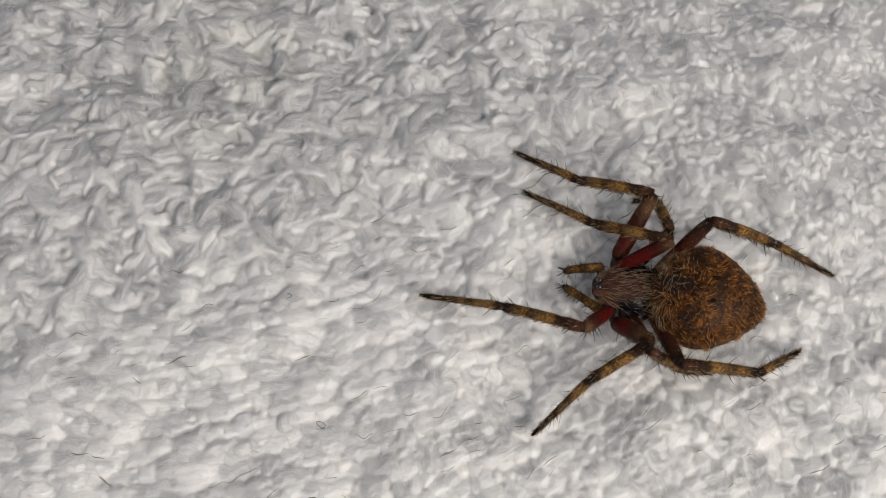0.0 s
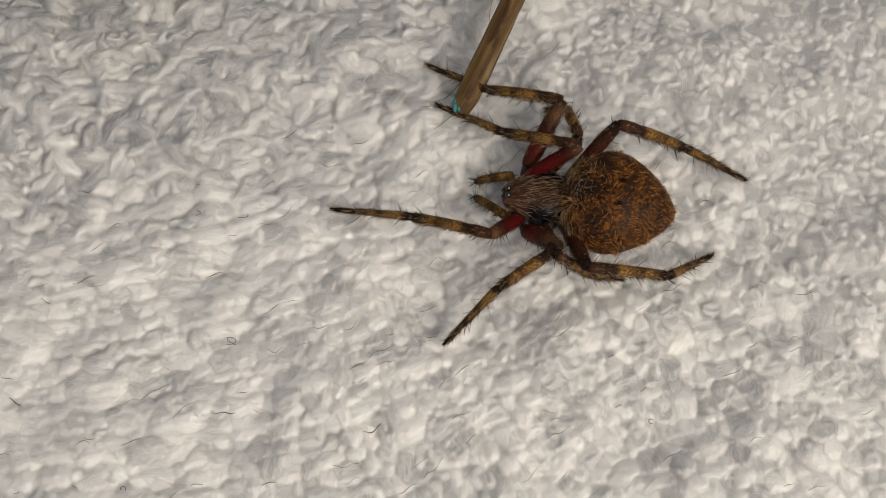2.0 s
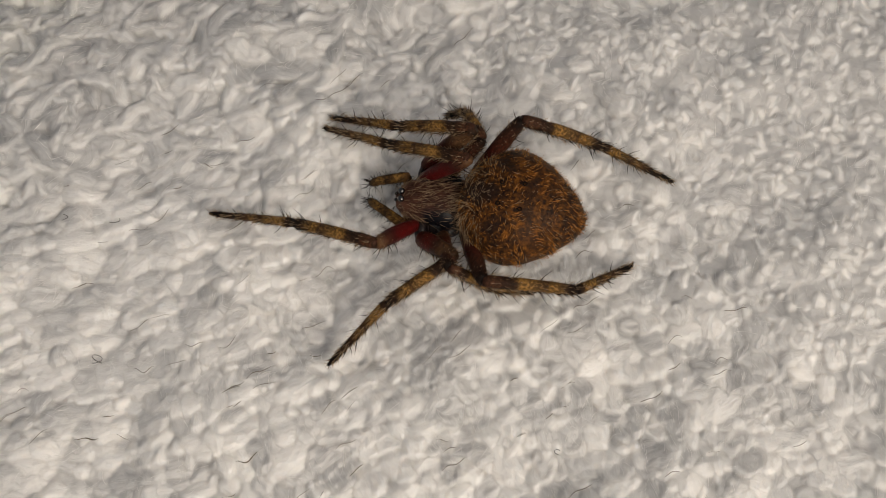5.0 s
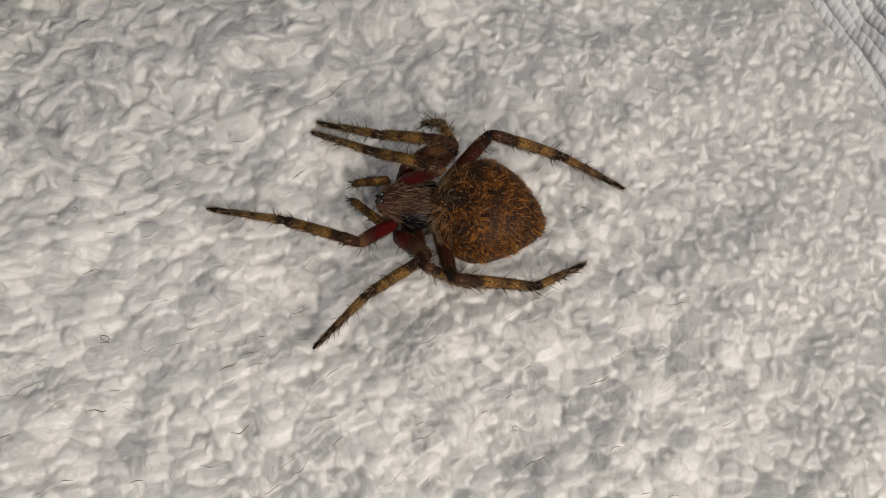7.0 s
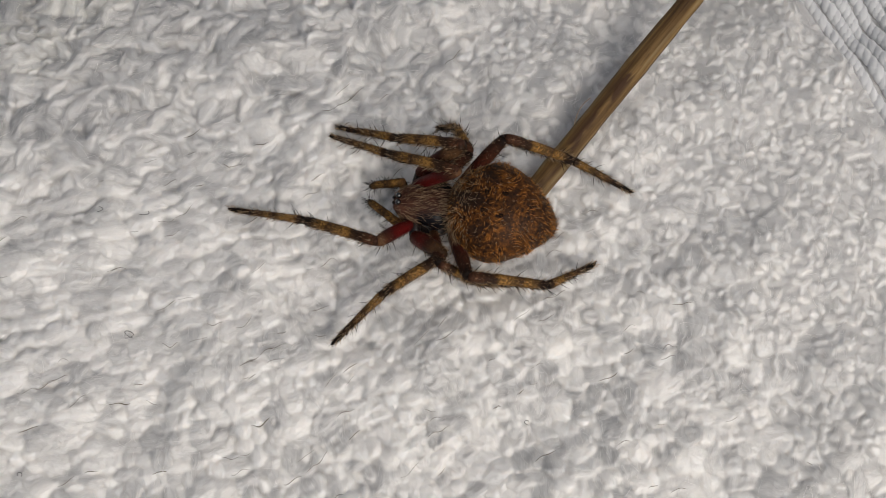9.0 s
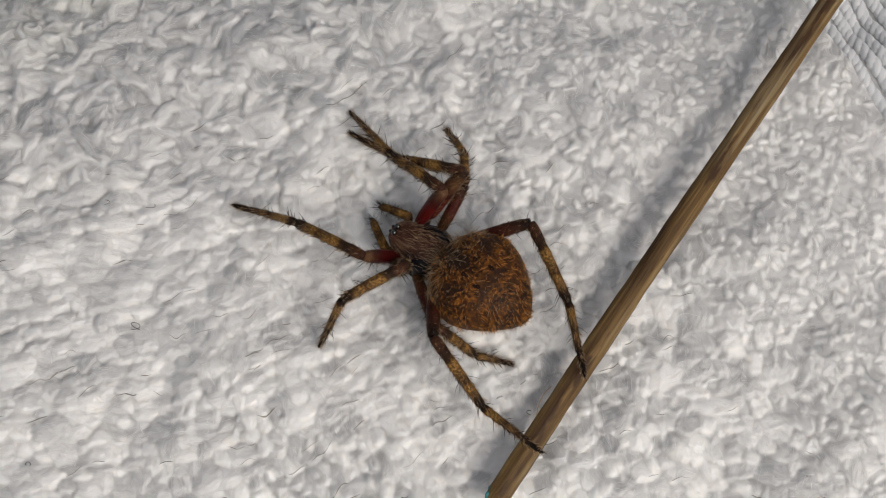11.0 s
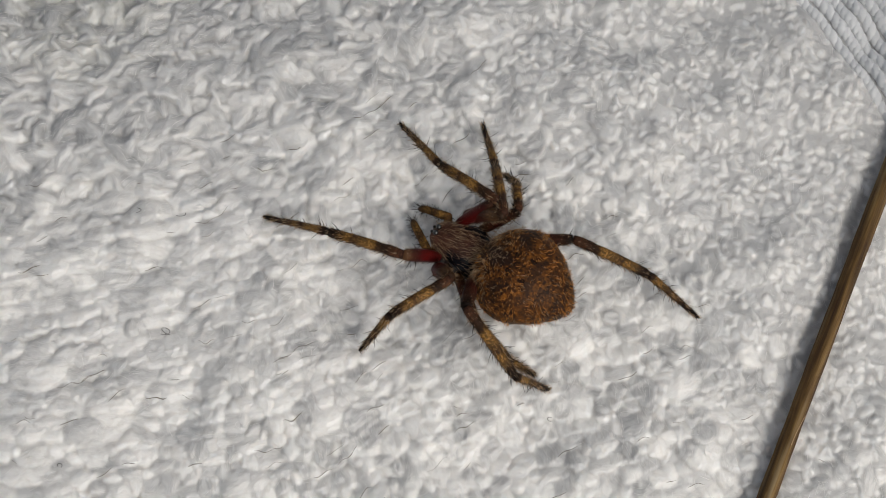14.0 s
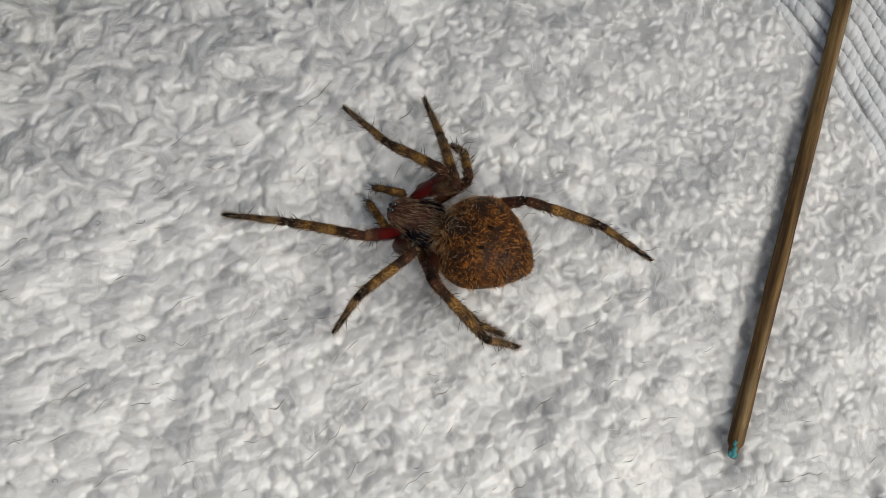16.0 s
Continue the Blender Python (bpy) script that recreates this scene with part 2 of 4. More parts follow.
def dry_wood():
    n = Nodes("weathered_brown_stem")
    m = n.add("ShaderNodeMapping", {"Vector": n.coord.outputs["Object"], "Scale": (60.0, 1700.0, 1700.0)})
    grain = n.noise(1.0, 5.0, 0.65, m.outputs[0])
    c = n.ramp(grain, [(0.30, (0.025, 0.012, 0.005)), (0.45, (0.095, 0.052, 0.017)), (0.58, (0.165, 0.098, 0.034)), (0.75, (0.30, 0.20, 0.08))])
    m2 = n.add("ShaderNodeMapping", {"Vector": n.coord.outputs["Object"], "Scale": (260.0, 900.0, 900.0)})
    blot = n.ramp(n.noise(1.0, 3.0, 0.6, m2.outputs[0]), [(0.50, (0, 0, 0)), (0.60, (1, 1, 1))])
    yz = n.add("ShaderNodeSeparateXYZ", {0: n.coord.outputs["Object"]})
    ridge = n.add("ShaderNodeMapRange", {"Value": n.math("ABSOLUTE", n.math("ADD", yz.outputs[1], 0.00005)), "From Min": 0.0002, "From Max": 0.0005, "To Min": 0.9, "To Max": 0.35}).outputs[0]
    c = n.mix(n.math("MULTIPLY", blot, ridge), c, (0.040, 0.017, 0.007))
    pale = n.ramp(n.noise(1.0, 2.0, 0.5, n.add("ShaderNodeMapping", {"Vector": n.coord.outputs["Object"], "Scale": (40.0, 1100.0, 1100.0), "Location": (3.0, 5.0, 1.0)}).outputs[0]), [(0.56, (0, 0, 0)), (0.70, (1, 1, 1))])
    c = n.mix(n.math("MULTIPLY", pale, 0.6), c, (0.36, 0.29, 0.17))
    n.bump(grain, 0.9, 0.00025)
    return n.done(c, 0.5, Specular_IOR_Level=0.2)


ABDOMEN, CARAPACE, WOOD = abdomen_skin(), carapace_skin(), dry_wood()
# CREASE colours the strands that stand in for shade between loop rows
CREASE = plain("grey_brown_crease_shade", (0.20, 0.17, 0.13), 0.8, (0.09, 0.075, 0.055))
LINT = plain("dark_lint", (0.03, 0.028, 0.026), 0.7)


# ---- geometry helpers (millimetres in, metres out) ----
class Geo:
    """Gathers tubes and grids into one mesh."""

    def __init__(self):
        self.v, self.f, self.count = [], [], 0

    def grid(self, pts, wrap=True):
        """pts: rings x sides x 3."""
        pts = np.asarray(pts, float)
        r, s, _ = pts.shape
        idx = self.count + np.arange(r * s).reshape(r, s)
        a = idx[:-1] if wrap else idx[:-1, :-1]
        b = np.roll(idx, -1, 1)[:-1] if wrap else idx[:-1, 1:]
        d = idx[1:] if wrap else idx[1:, :-1]
        c = np.roll(idx, -1, 1)[1:] if wrap else idx[1:, 1:]
        self.v.append(pts.reshape(-1, 3))
        self.f.append(np.stack([a, b, c, d], -1).reshape(-1, 4))
        self.count += r * s
        return self

    def tube(self, path, radii, sides=8):
        """A round tube along a path, closed by pinched ends."""
        path, radii = np.asarray(path, float), np.asarray(radii, float)
        d = np.gradient(path, axis=0)
        d /= np.linalg.norm(d, axis=1, keepdims=True) + 1e-12
        ref = np.where(np.abs(d[:, 2:3]) < 0.9, (0, 0, 1.0), (0, 1.0, 0))
        u = np.cross(ref, d)
        u /= np.linalg.norm(u, axis=1, keepdims=True) + 1e-12
        w = np.cross(d, u)
        ang = np.linspace(0, 2 * np.pi, sides, endpoint=False)
        ring = path[:, None] + radii[:, None, None] * (np.cos(ang)[None, :, None] * u[:, None] + np.sin(ang)[None, :, None] * w[:, None])
        return self.grid(np.concatenate([np.repeat(path[:1, None], sides, 1), ring, np.repeat(path[-1:, None], sides, 1)]))

    def tubes(self, paths, radii, sides=3):
        """Many tubes at once: paths n x k x 3, radii n x k."""
        paths, radii = np.asarray(paths, float), np.asarray(radii, float)
        n, k, _ = paths.shape
        d = np.gradient(paths, axis=1)
        d /= np.linalg.norm(d, axis=2, keepdims=True) + 1e-12
        ref = np.where(np.abs(d[..., 2:3]) < 0.9, (0, 0, 1.0), (0, 1.0, 0))
        u = np.cross(ref, d)
        u /= np.linalg.norm(u, axis=2, keepdims=True) + 1e-12
        w = np.cross(d, u)
        ang = np.linspace(0, 2 * np.pi, sides, endpoint=False)
        ring = paths[:, :, None] + radii[:, :, None, None] * (np.cos(ang)[:, None] * u[:, :, None] + np.sin(ang)[:, None] * w[:, :, None])
        idx = self.count + np.arange(n * k * sides).reshape(n, k, sides)
        nxt = np.roll(idx, -1, 2)
        self.v.append(ring.reshape(-1, 3))
        self.f.append(np.stack([idx[:, :-1], nxt[:, :-1], nxt[:, 1:], idx[:, 1:]], -1).reshape(-1, 4))
        self.count += n * k * sides
        return self

    def mesh(self, name, material, uv=None, tone_and_shade=None):
        v, f = np.concatenate(self.v) * MM, np.concatenate(self.f)
        me = bpy.data.meshes.new(name)
        me.vertices.add(len(v))
        me.vertices.foreach_set("co", v.ravel())
        me.loops.add(f.size)
        me.loops.foreach_set("vertex_index", f.ravel().astype(np.int32))
        me.polygons.add(len(f))
        me.polygons.foreach_set("loop_start", np.arange(0, f.size, 4, dtype=np.int32))
        me.polygons.foreach_set("use_smooth", np.ones(len(f), bool))
        me.update(calc_edges=True)
        me.validate()
        if uv is not None:
            me.uv_layers.new(name="yarn").data.foreach_set("uv", uv[f.ravel()].astype(np.float32).ravel())
        if tone_and_shade is not None:
            me.attributes.new("tone_and_shade", "FLOAT", "POINT").data.foreach_set("value", tone_and_shade.astype(np.float32))
        me.materials.append(material)
        return me


def part(name, geo, material, parent=None, label="", uv=None, tone_and_shade=None):
    ob = new(name, geo.mesh(name, material, uv, tone_and_shade))
    if parent:
        ob.parent = parent
    return tagged(ob, label) if label else ob


rng = np.random.default_rng(7)


def smooth_noise(x, y, scale, seed):
    """Sum of a few sines: a soft field of about -1 to 1."""
    r = np.random.default_rng(seed)
    out = np.zeros_like(x, float)
    for _ in range(13):
        a, p, k = r.uniform(0, 2 * np.pi), r.uniform(0, 2 * np.pi), r.uniform(0.5, 1.8) * 2 * np.pi / scale
        out += np.sin(k * (x * np.cos(a) + y * np.sin(a)) + p)
    return out / 4.0


# ---- the towel ----
def swell(x, y):
    """The towel's own unevenness, in millimetres."""
    fall = np.clip(y - 16.0, 0.0, 30.0)  # it drops away toward the far side
    return 0.45 * smooth_noise(x, y, 21.0, 3) + 0.3 * smooth_noise(x, y, 7.0, 5) - 0.011 * np.minimum(fall, 9.0) ** 2 - 0.198 * np.maximum(fall - 9.0, 0.0)


def band_line(s):
    """The edge between pile and flat woven band, for a run s along it, and its direction to the band."""
    x = 47.2 + 0.56 * s - 0.004 * s * s
    y = 28.5 - s
    return x, y


def band_offset(x, y):
    """How far a place lies past the pile's edge, over the flat band."""
    s = 28.5 - y
    edge = 47.2 + 0.56 * s - 0.004 * s * s
    return (x - edge) * 0.87


def build_towel():
    xs, ys = np.linspace(-190, 210, 201), np.linspace(-160, 160, 161)
    gx, gy = np.meshgrid(xs, ys, indexing="ij")
    top = -1.85 + swell(gx, gy) + 0.25 * np.sin(gx * 3.1 + np.sin(gy)) * np.sin(gy * 3.3)
    g = Geo()
    up = np.stack([gx, gy, top], -1)
    g.grid(up, wrap=False)
    g.grid(np.stack([gx, gy, top * 0 - 10.0], -1)[::-1], wrap=False)
    rim = lambda a, b: g.grid(np.stack([a, b], 0), wrap=False)
    low = np.stack([gx, gy, top * 0 - 10.0], -1)
    rim(low[0], up[0]), rim(up[-1], low[-1]), rim(up[:, 0], low[:, 0]), rim(low[:, -1], up[:, -1])
    towel = part("towel", g, COTTON_BASE)
    tagged(towel, "white cotton terry towel with dense looped pile, spread flat", "towel", kind="structure")

    # the looped pile: rows of yarn loops that overlap like shingles, their lips toward -y
    sig = lambda v: 1 / (1 + np.exp(-v))
    gap = 1.30
    drift = lambda x, y: 0.14 * x + 7.5 * np.tanh((x - 13) / 13) + 0.8 * smooth_noise(x, y, 17.0, 33) + 0.30 * smooth_noise(x, y, 5.0, 34)
    x0, x1, y0, y1, step = -45.0, 68.0, -29.0, 42.0, 0.09
    cu, row = np.meshgrid(np.arange(x0, x1, 0.96), np.arange(-52, 66))
    cu = cu + rng.uniform(0, 1.0, (len(row), 1)) + 0.22 * rng.standard_normal(cu.shape)
    cu, row = cu.ravel(), row.ravel()
    cv = row * gap + drift(cu, row * gap)
    cv = row * gap + drift(cu, cv)
    pearl = sig((cu + 0.8 * cv - 35) / 4.0)  # small tight grains to one side
    tousle = sig((cv - 0.35 * cu - 15) / 3.0) * (1 - pearl)  # tangled loops at the far side
    keep = (cv > y0 - 2) & (cv < y1 + 2) & (rng.random(len(cu)) > 0.93 * pearl)
    x, y, pearl, tousle = cu[keep], cv[keep], pearl[keep], tousle[keep]
    n = len(x)
    upright = sig((x - 0.4 * y + 2) / 4.0) * (1 - tousle)  # loops that stand across the rows
    ring = sig((x + 0.3 * y - 2) / 4.0) * (1 - 0.8 * tousle) * (1 - 0.7 * pearl) * sig((y + 22 - 0.25 * x) / 4.0)  # loops seen end on, hollow in the middle
    way = np.arctan(0.14 + 0.58 / np.cosh((x - 13) / 13) ** 2)
    across = rng.random(n) < 0.7 * upright
    way = way + np.where(across, radians(78), 0.0) + rng.normal(0, 1, n) * (0.16 + 0.75 * tousle + 0.45 * pearl)
    x, y = x + rng.normal(0, 1, n) * (0.10 + 0.35 * tousle), y + rng.normal(0, 1, n) * (0.10 + 0.35 * tousle)
    size = (1 + 0.24 * rng.standard_normal(n)).clip(0.6, 1.6) * (1 + 0.14 * sig((8 - y) / 4.0) * (1 - pearl))
    half_a = size * np.where(across, 0.92, 1.20) * (1 + 0.45 * tousle)
    half_b = size * np.where(across, 0.72, 0.84) * (1 - 0.25 * tousle)
    hollow = (rng.random(n) < 0.62 * ring * (0.75 + 0.5 * smooth_noise(x, y, 8.0, 57))) * rng.uniform(0.2, 0.45, n)
    round_up = hollow > 0
    half_a, half_b = np.where(round_up, 0.90 * size, half_a), np.where(round_up, 0.82 * size, half_b)
    dome = np.where(round_up, 0.62, rng.uniform(0.5, 0.9, n)) * (1 + 0.05 * tousle) * (1 - 0.5 * pearl)
    base = rng.normal(0, 0.08, n) + np.where(round_up, 0.16, 0.0) + 0.19 * tousle * rng.standard_normal(n) - 0.2 * pearl
    # hollow and tangled loops take their shade as grey colour, others a random tone
    tone_and_shade = np.where(round_up, rng.uniform(0.35, 0.8, n), np.where(rng.random(n) < 0.45 + 0.4 * ring, 0.0, rng.uniform(0.2, 0.65, n)) + 0.12 * smooth_noise(x, y, 5.0, 58) + 0.2 * pearl + 0.36 * tousle).clip(0, 1)
    lean = rng.uniform(0.08, 0.28, n) * (1 - 0.6 * pearl)
    # the grains: small round tips of tight loops
    bx, by = np.meshgrid(np.arange(x0, x1, 0.78), np.arange(y0, y1, 0.72))
    bx, by = (bx + rng.normal(0, 0.22, bx.shape)).ravel(), (by + rng.normal(0, 0.22, by.shape)).ravel()
    grain = sig((bx + 0.8 * by - 35) / 4.0)
    keep = rng.random(len(bx)) < 0.58 * grain + 0.13
    bx, by, grain = bx[keep], by[keep], grain[keep]
    m = len(bx)
    join = np.concatenate
    x, y = join([x, bx]), join([y, by])
    way = join([way, rng.normal(1.0, 0.6, m)])
    half_a, half_b = join([half_a, rng.uniform(0.36, 0.70, m)]), join([half_b, rng.uniform(0.26, 0.42, m)])
    dome, base = join([dome, rng.uniform(0.15, 0.28, m)]), join([base, rng.normal(-0.11, 0.06, m) + 0.16 * (1 - grain)])
    hollow, lean, tone_and_shade = join([hollow, np.zeros(m)]), join([lean, np.full(m, 0.05)]), join([tone_and_shade, rng.uniform(-0.4, 0.6, m).clip(0, 1)])
    off = band_offset(x, y)
    keep = (off < 0.2) | (y < -1.5)
    x, y, way, half_a, half_b, dome, base, hollow, lean, tone_and_shade = (q[keep] for q in (x, y, way, half_a, half_b, dome, base, hollow, lean, tone_and_shade))
    n = len(x)

    gx, gy = np.meshgrid(np.arange(x0, x1, step), np.arange(y0, y1, step), indexing="ij")
    bent_x = gx + 0.16 * smooth_noise(gx, gy, 2.2, 41)
    bent_y = gy + 0.16 * smooth_noise(gx, gy, 2.2, 43)
    lump, owner = -0.27 + 0.06 * sig((gx + 0.8 * gy - 35) / 4.0) + 0.04 * smooth_noise(gx, gy, 1.8, 25), np.zeros(gx.shape, int)
    run, across = np.zeros(gx.shape), np.zeros(gx.shape)
    cos_w, sin_w = np.cos(way), np.sin(way)
    for i in range(n):
        reach = int(1.25 * max(half_a[i], half_b[i]) / step) + 4
        ci, cj = int((x[i] - x0) / step), int((y[i] - y0) / step)
        win = (slice(max(ci - reach, 0), max(ci + reach + 1, 0)), slice(max(cj - reach, 0), max(cj + reach + 1, 0)))
        dx, dy = bent_x[win] - x[i], bent_y[win] - y[i]
        u, v = cos_w[i] * dx + sin_w[i] * dy, cos_w[i] * dy - sin_w[i] * dx
        far = (u / half_a[i]) ** 2 + (v / half_b[i]) ** 2
        z = base[i] + dome[i] * (np.sqrt((1 - far).clip(0, 1)) - 0.6) - lean[i] * (dy - 0.3 * dx) - hollow[i] * np.exp(-far * 3.6)
        z = np.where(far < 1, z, -9.0)
        higher = z > lump[win]
        lump[win] = np.where(higher, z, lump[win])
        owner[win] = np.where(higher, i, owner[win])
        run[win], across[win] = np.where(higher, u, run[win]), np.where(higher, v, across[win])
    # each row's lip stands over the next, with a thin crease under it here and there
    rowed = (gy - drift(gx, gy)) / gap - 0.5 + 0.10 * smooth_noise(gx, gy, 1.7, 72)
    lip = 1 - (rowed - np.floor(rowed))
    loose = sig((gy - 0.35 * gx - 15) / 3.0) + sig((gx + 0.8 * gy - 35) / 4.0)
    amount = np.clip(0.55 + 0.7 * smooth_noise(gx, gy, 4.2, 73), 0.0, 1.0) * (1 - 0.8 * loose.clip(0, 1))
    high = swell(gx, gy) + 0.85 * lump + 0.15 * amount * (lip**2.2 - 0.3)
    high = high + 0.30 * sig((gy - 0.35 * gx - 15) / 3.0) * smooth_noise(gx, gy, 4.5, 87) + 0.04 * smooth_noise(gx, gy, 1.1, 21)
    high = high + 0.009 * np.sin(across * 13 + 5.0 * smooth_noise(gx, gy, 1.3, 22)) * (0.5 + 0.5 * smooth_noise(gx, gy, 2.6, 24)) + 0.010 * smooth_noise(gx, gy, 0.5, 23)
    soften = lambda h: (h * 4 + np.roll(h, 1, 0) + np.roll(h, -1, 0) + np.roll(h, 1, 1) + np.roll(h, -1, 1)) / 8
    for _ in range(3):
        high = soften(high)
    inside = (band_offset(gx, gy) < 0.2) | (gy < -1.5)
    high = np.where(inside, high, -0.92 + swell(gx, gy))
    shift = rng.uniform(-40, 40, (2, n))
    yarn_uv = np.stack([run + shift[0][owner], across + shift[1][owner]], -1).reshape(-1, 2)
    # the loops' grey tone and painted shade, blurred across their edges
    thin = tone_and_shade[owner]
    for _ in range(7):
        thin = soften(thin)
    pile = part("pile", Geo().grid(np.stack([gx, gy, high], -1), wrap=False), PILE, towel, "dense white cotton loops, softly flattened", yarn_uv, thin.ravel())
    tagged(pile, kind="stuff")
    level = lambda px, py: high[((px - x0) / step).astype(int).clip(0, high.shape[0] - 1), ((py - y0) / step).astype(int).clip(0, high.shape[1] - 1)]

    # loose fibres that lie along the loops
    m, k = 17000, 5
    pick = rng.integers(0, n, m)
    mx, my = x[pick] + rng.uniform(-0.8, 0.8, m), y[pick] + rng.uniform(-0.6, 0.6, m)
    turn = way[pick] + rng.normal(0, 0.35, m)
    t = np.linspace(-1, 1, k)[None]
    reach_out = rng.uniform(0.25, 0.75, m)[:, None] * t
    sway = rng.normal(0, 0.14, (m, 1)) * t**2
    wx = mx[:, None] + np.cos(turn)[:, None] * reach_out - np.sin(turn)[:, None] * sway
    wy = my[:, None] + np.sin(turn)[:, None] * reach_out + np.cos(turn)[:, None] * sway
    fz = level(wx, wy) + 0.04 * (1 - 1.6 * t**2) + rng.uniform(-0.04, 0.02, (m, 1))
    fz = (fz * 2 + np.roll(fz, 1, 1) + np.roll(fz, -1, 1)) / 4
    paths = np.stack([wx, wy, fz], -1)[(band_offset(mx, my) < 0) | (my < -1.5)]
    radii = rng.uniform(0.008, 0.022, (len(paths), 1)) * (0.35 + 0.65 * np.sin(np.pi * np.linspace(0.08, 0.92, k)))[None]
    fuzz = part("fibre_fuzz", Geo().tubes(paths, radii, 3), COTTON, towel, "fine loose white cotton fibres")
    tagged(fuzz, kind="stuff")

    # added dark strands that draw the shade in the creases between the rows
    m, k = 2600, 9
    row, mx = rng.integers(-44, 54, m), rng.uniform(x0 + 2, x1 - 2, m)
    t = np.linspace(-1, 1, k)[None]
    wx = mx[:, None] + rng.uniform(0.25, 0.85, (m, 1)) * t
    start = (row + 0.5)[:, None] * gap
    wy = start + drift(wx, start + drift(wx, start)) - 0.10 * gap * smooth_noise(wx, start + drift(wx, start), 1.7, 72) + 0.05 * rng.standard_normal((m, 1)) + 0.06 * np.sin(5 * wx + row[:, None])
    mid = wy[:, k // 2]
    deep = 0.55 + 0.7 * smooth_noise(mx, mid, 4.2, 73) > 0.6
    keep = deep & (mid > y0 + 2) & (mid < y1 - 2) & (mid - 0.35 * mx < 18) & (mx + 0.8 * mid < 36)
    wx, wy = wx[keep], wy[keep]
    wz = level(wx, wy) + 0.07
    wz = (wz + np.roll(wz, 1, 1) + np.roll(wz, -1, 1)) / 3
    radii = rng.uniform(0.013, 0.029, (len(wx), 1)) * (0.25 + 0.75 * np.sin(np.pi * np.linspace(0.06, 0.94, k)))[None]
    crease_lines = part("crease_shade_lines", Geo().tubes(np.stack([wx, wy, wz], -1), radii, 4), CREASE, towel, "thin grey-brown strands drawn as the shade between the loop rows")
    tagged(crease_lines, kind="stuff")

    # the flat woven band with its cords
    for i in range(13):
        s = np.linspace(-14, 24, 300)
        bx_, by_ = band_line(s)
        shift = 0.9 + 1.45 * i + 0.12 * math.sin(i * 2.1)
        sway = 0.10 * np.sin(s * 0.55 + i * 0.4) + 0.04 * np.sin(s * 1.9 + i)
        px, py = bx_ + (shift + sway) * 0.87, by_ + (shift + sway) * 0.49
        pz = swell(px, py) - 0.80
        g = Geo()
        for half in (0.0, np.pi):
            a = s * 4.9 + half + i * 1.3 + 1.2 * np.sin(s * 0.9 + i * 2.3)
            wide, tall = 0.12 * np.cos(a), 0.09 * np.sin(a)
            g.tube(np.stack([px + wide * 0.87, py + wide * 0.49, pz + tall], -1), 0.50 + 0.04 * np.sin(s * 3.1 + i), 8)
        part("cord", g, CORD, towel)
    return towel


towel = build_towel()
table = Geo()
gx, gy = np.meshgrid(np.linspace(-1500, 1500, 3), np.linspace(-1500, 1500, 3), indexing="ij")
table.grid(np.stack([gx, gy, gx * 0 - 10.0], -1), wrap=False)
tagged(part("ground", table, plain("pale_table", (0.45, 0.42, 0.38), 0.6, scale=20.0)), "plain pale tabletop under the towel", "tabletop", kind="structure")


def lint(x, y, size, seed, loops):
    r = np.random.default_rng(seed)
    t = np.linspace(0, loops * 2 * np.pi, 22)
    a = r.uniform(0, 6)
    path = np.stack([x + size * np.cos(t + a) + 0.06 * t, y + 0.7 * size * np.sin(t * 0.9 + a), 0.55 + swell(np.array(x), np.array(y)) + 0.12 * np.sin(t * 1.7)], -1)
    ob = part("lint_fibre", Geo().tube(path, np.full(22, 0.022), 4), LINT)
    tagged(ob, "tiny curled dark lint fibre on the towel pile", "lint", group="lint on the towel")


for i, (x, y, size, loops) in enumerate([(-9.4, -2.0, 0.42, 1.1), (-16.9, -13.0, 0.3, 0.7), (-12.2, 8.2, 0.3, 0.6), (-8.6, 8.0, 0.35, 0.5), (22.5, -9.0, 0.28, 0.6), (12.5, -15.5, 0.15, 0.5)]):
    lint(x, y, size, 40 + i, loops)


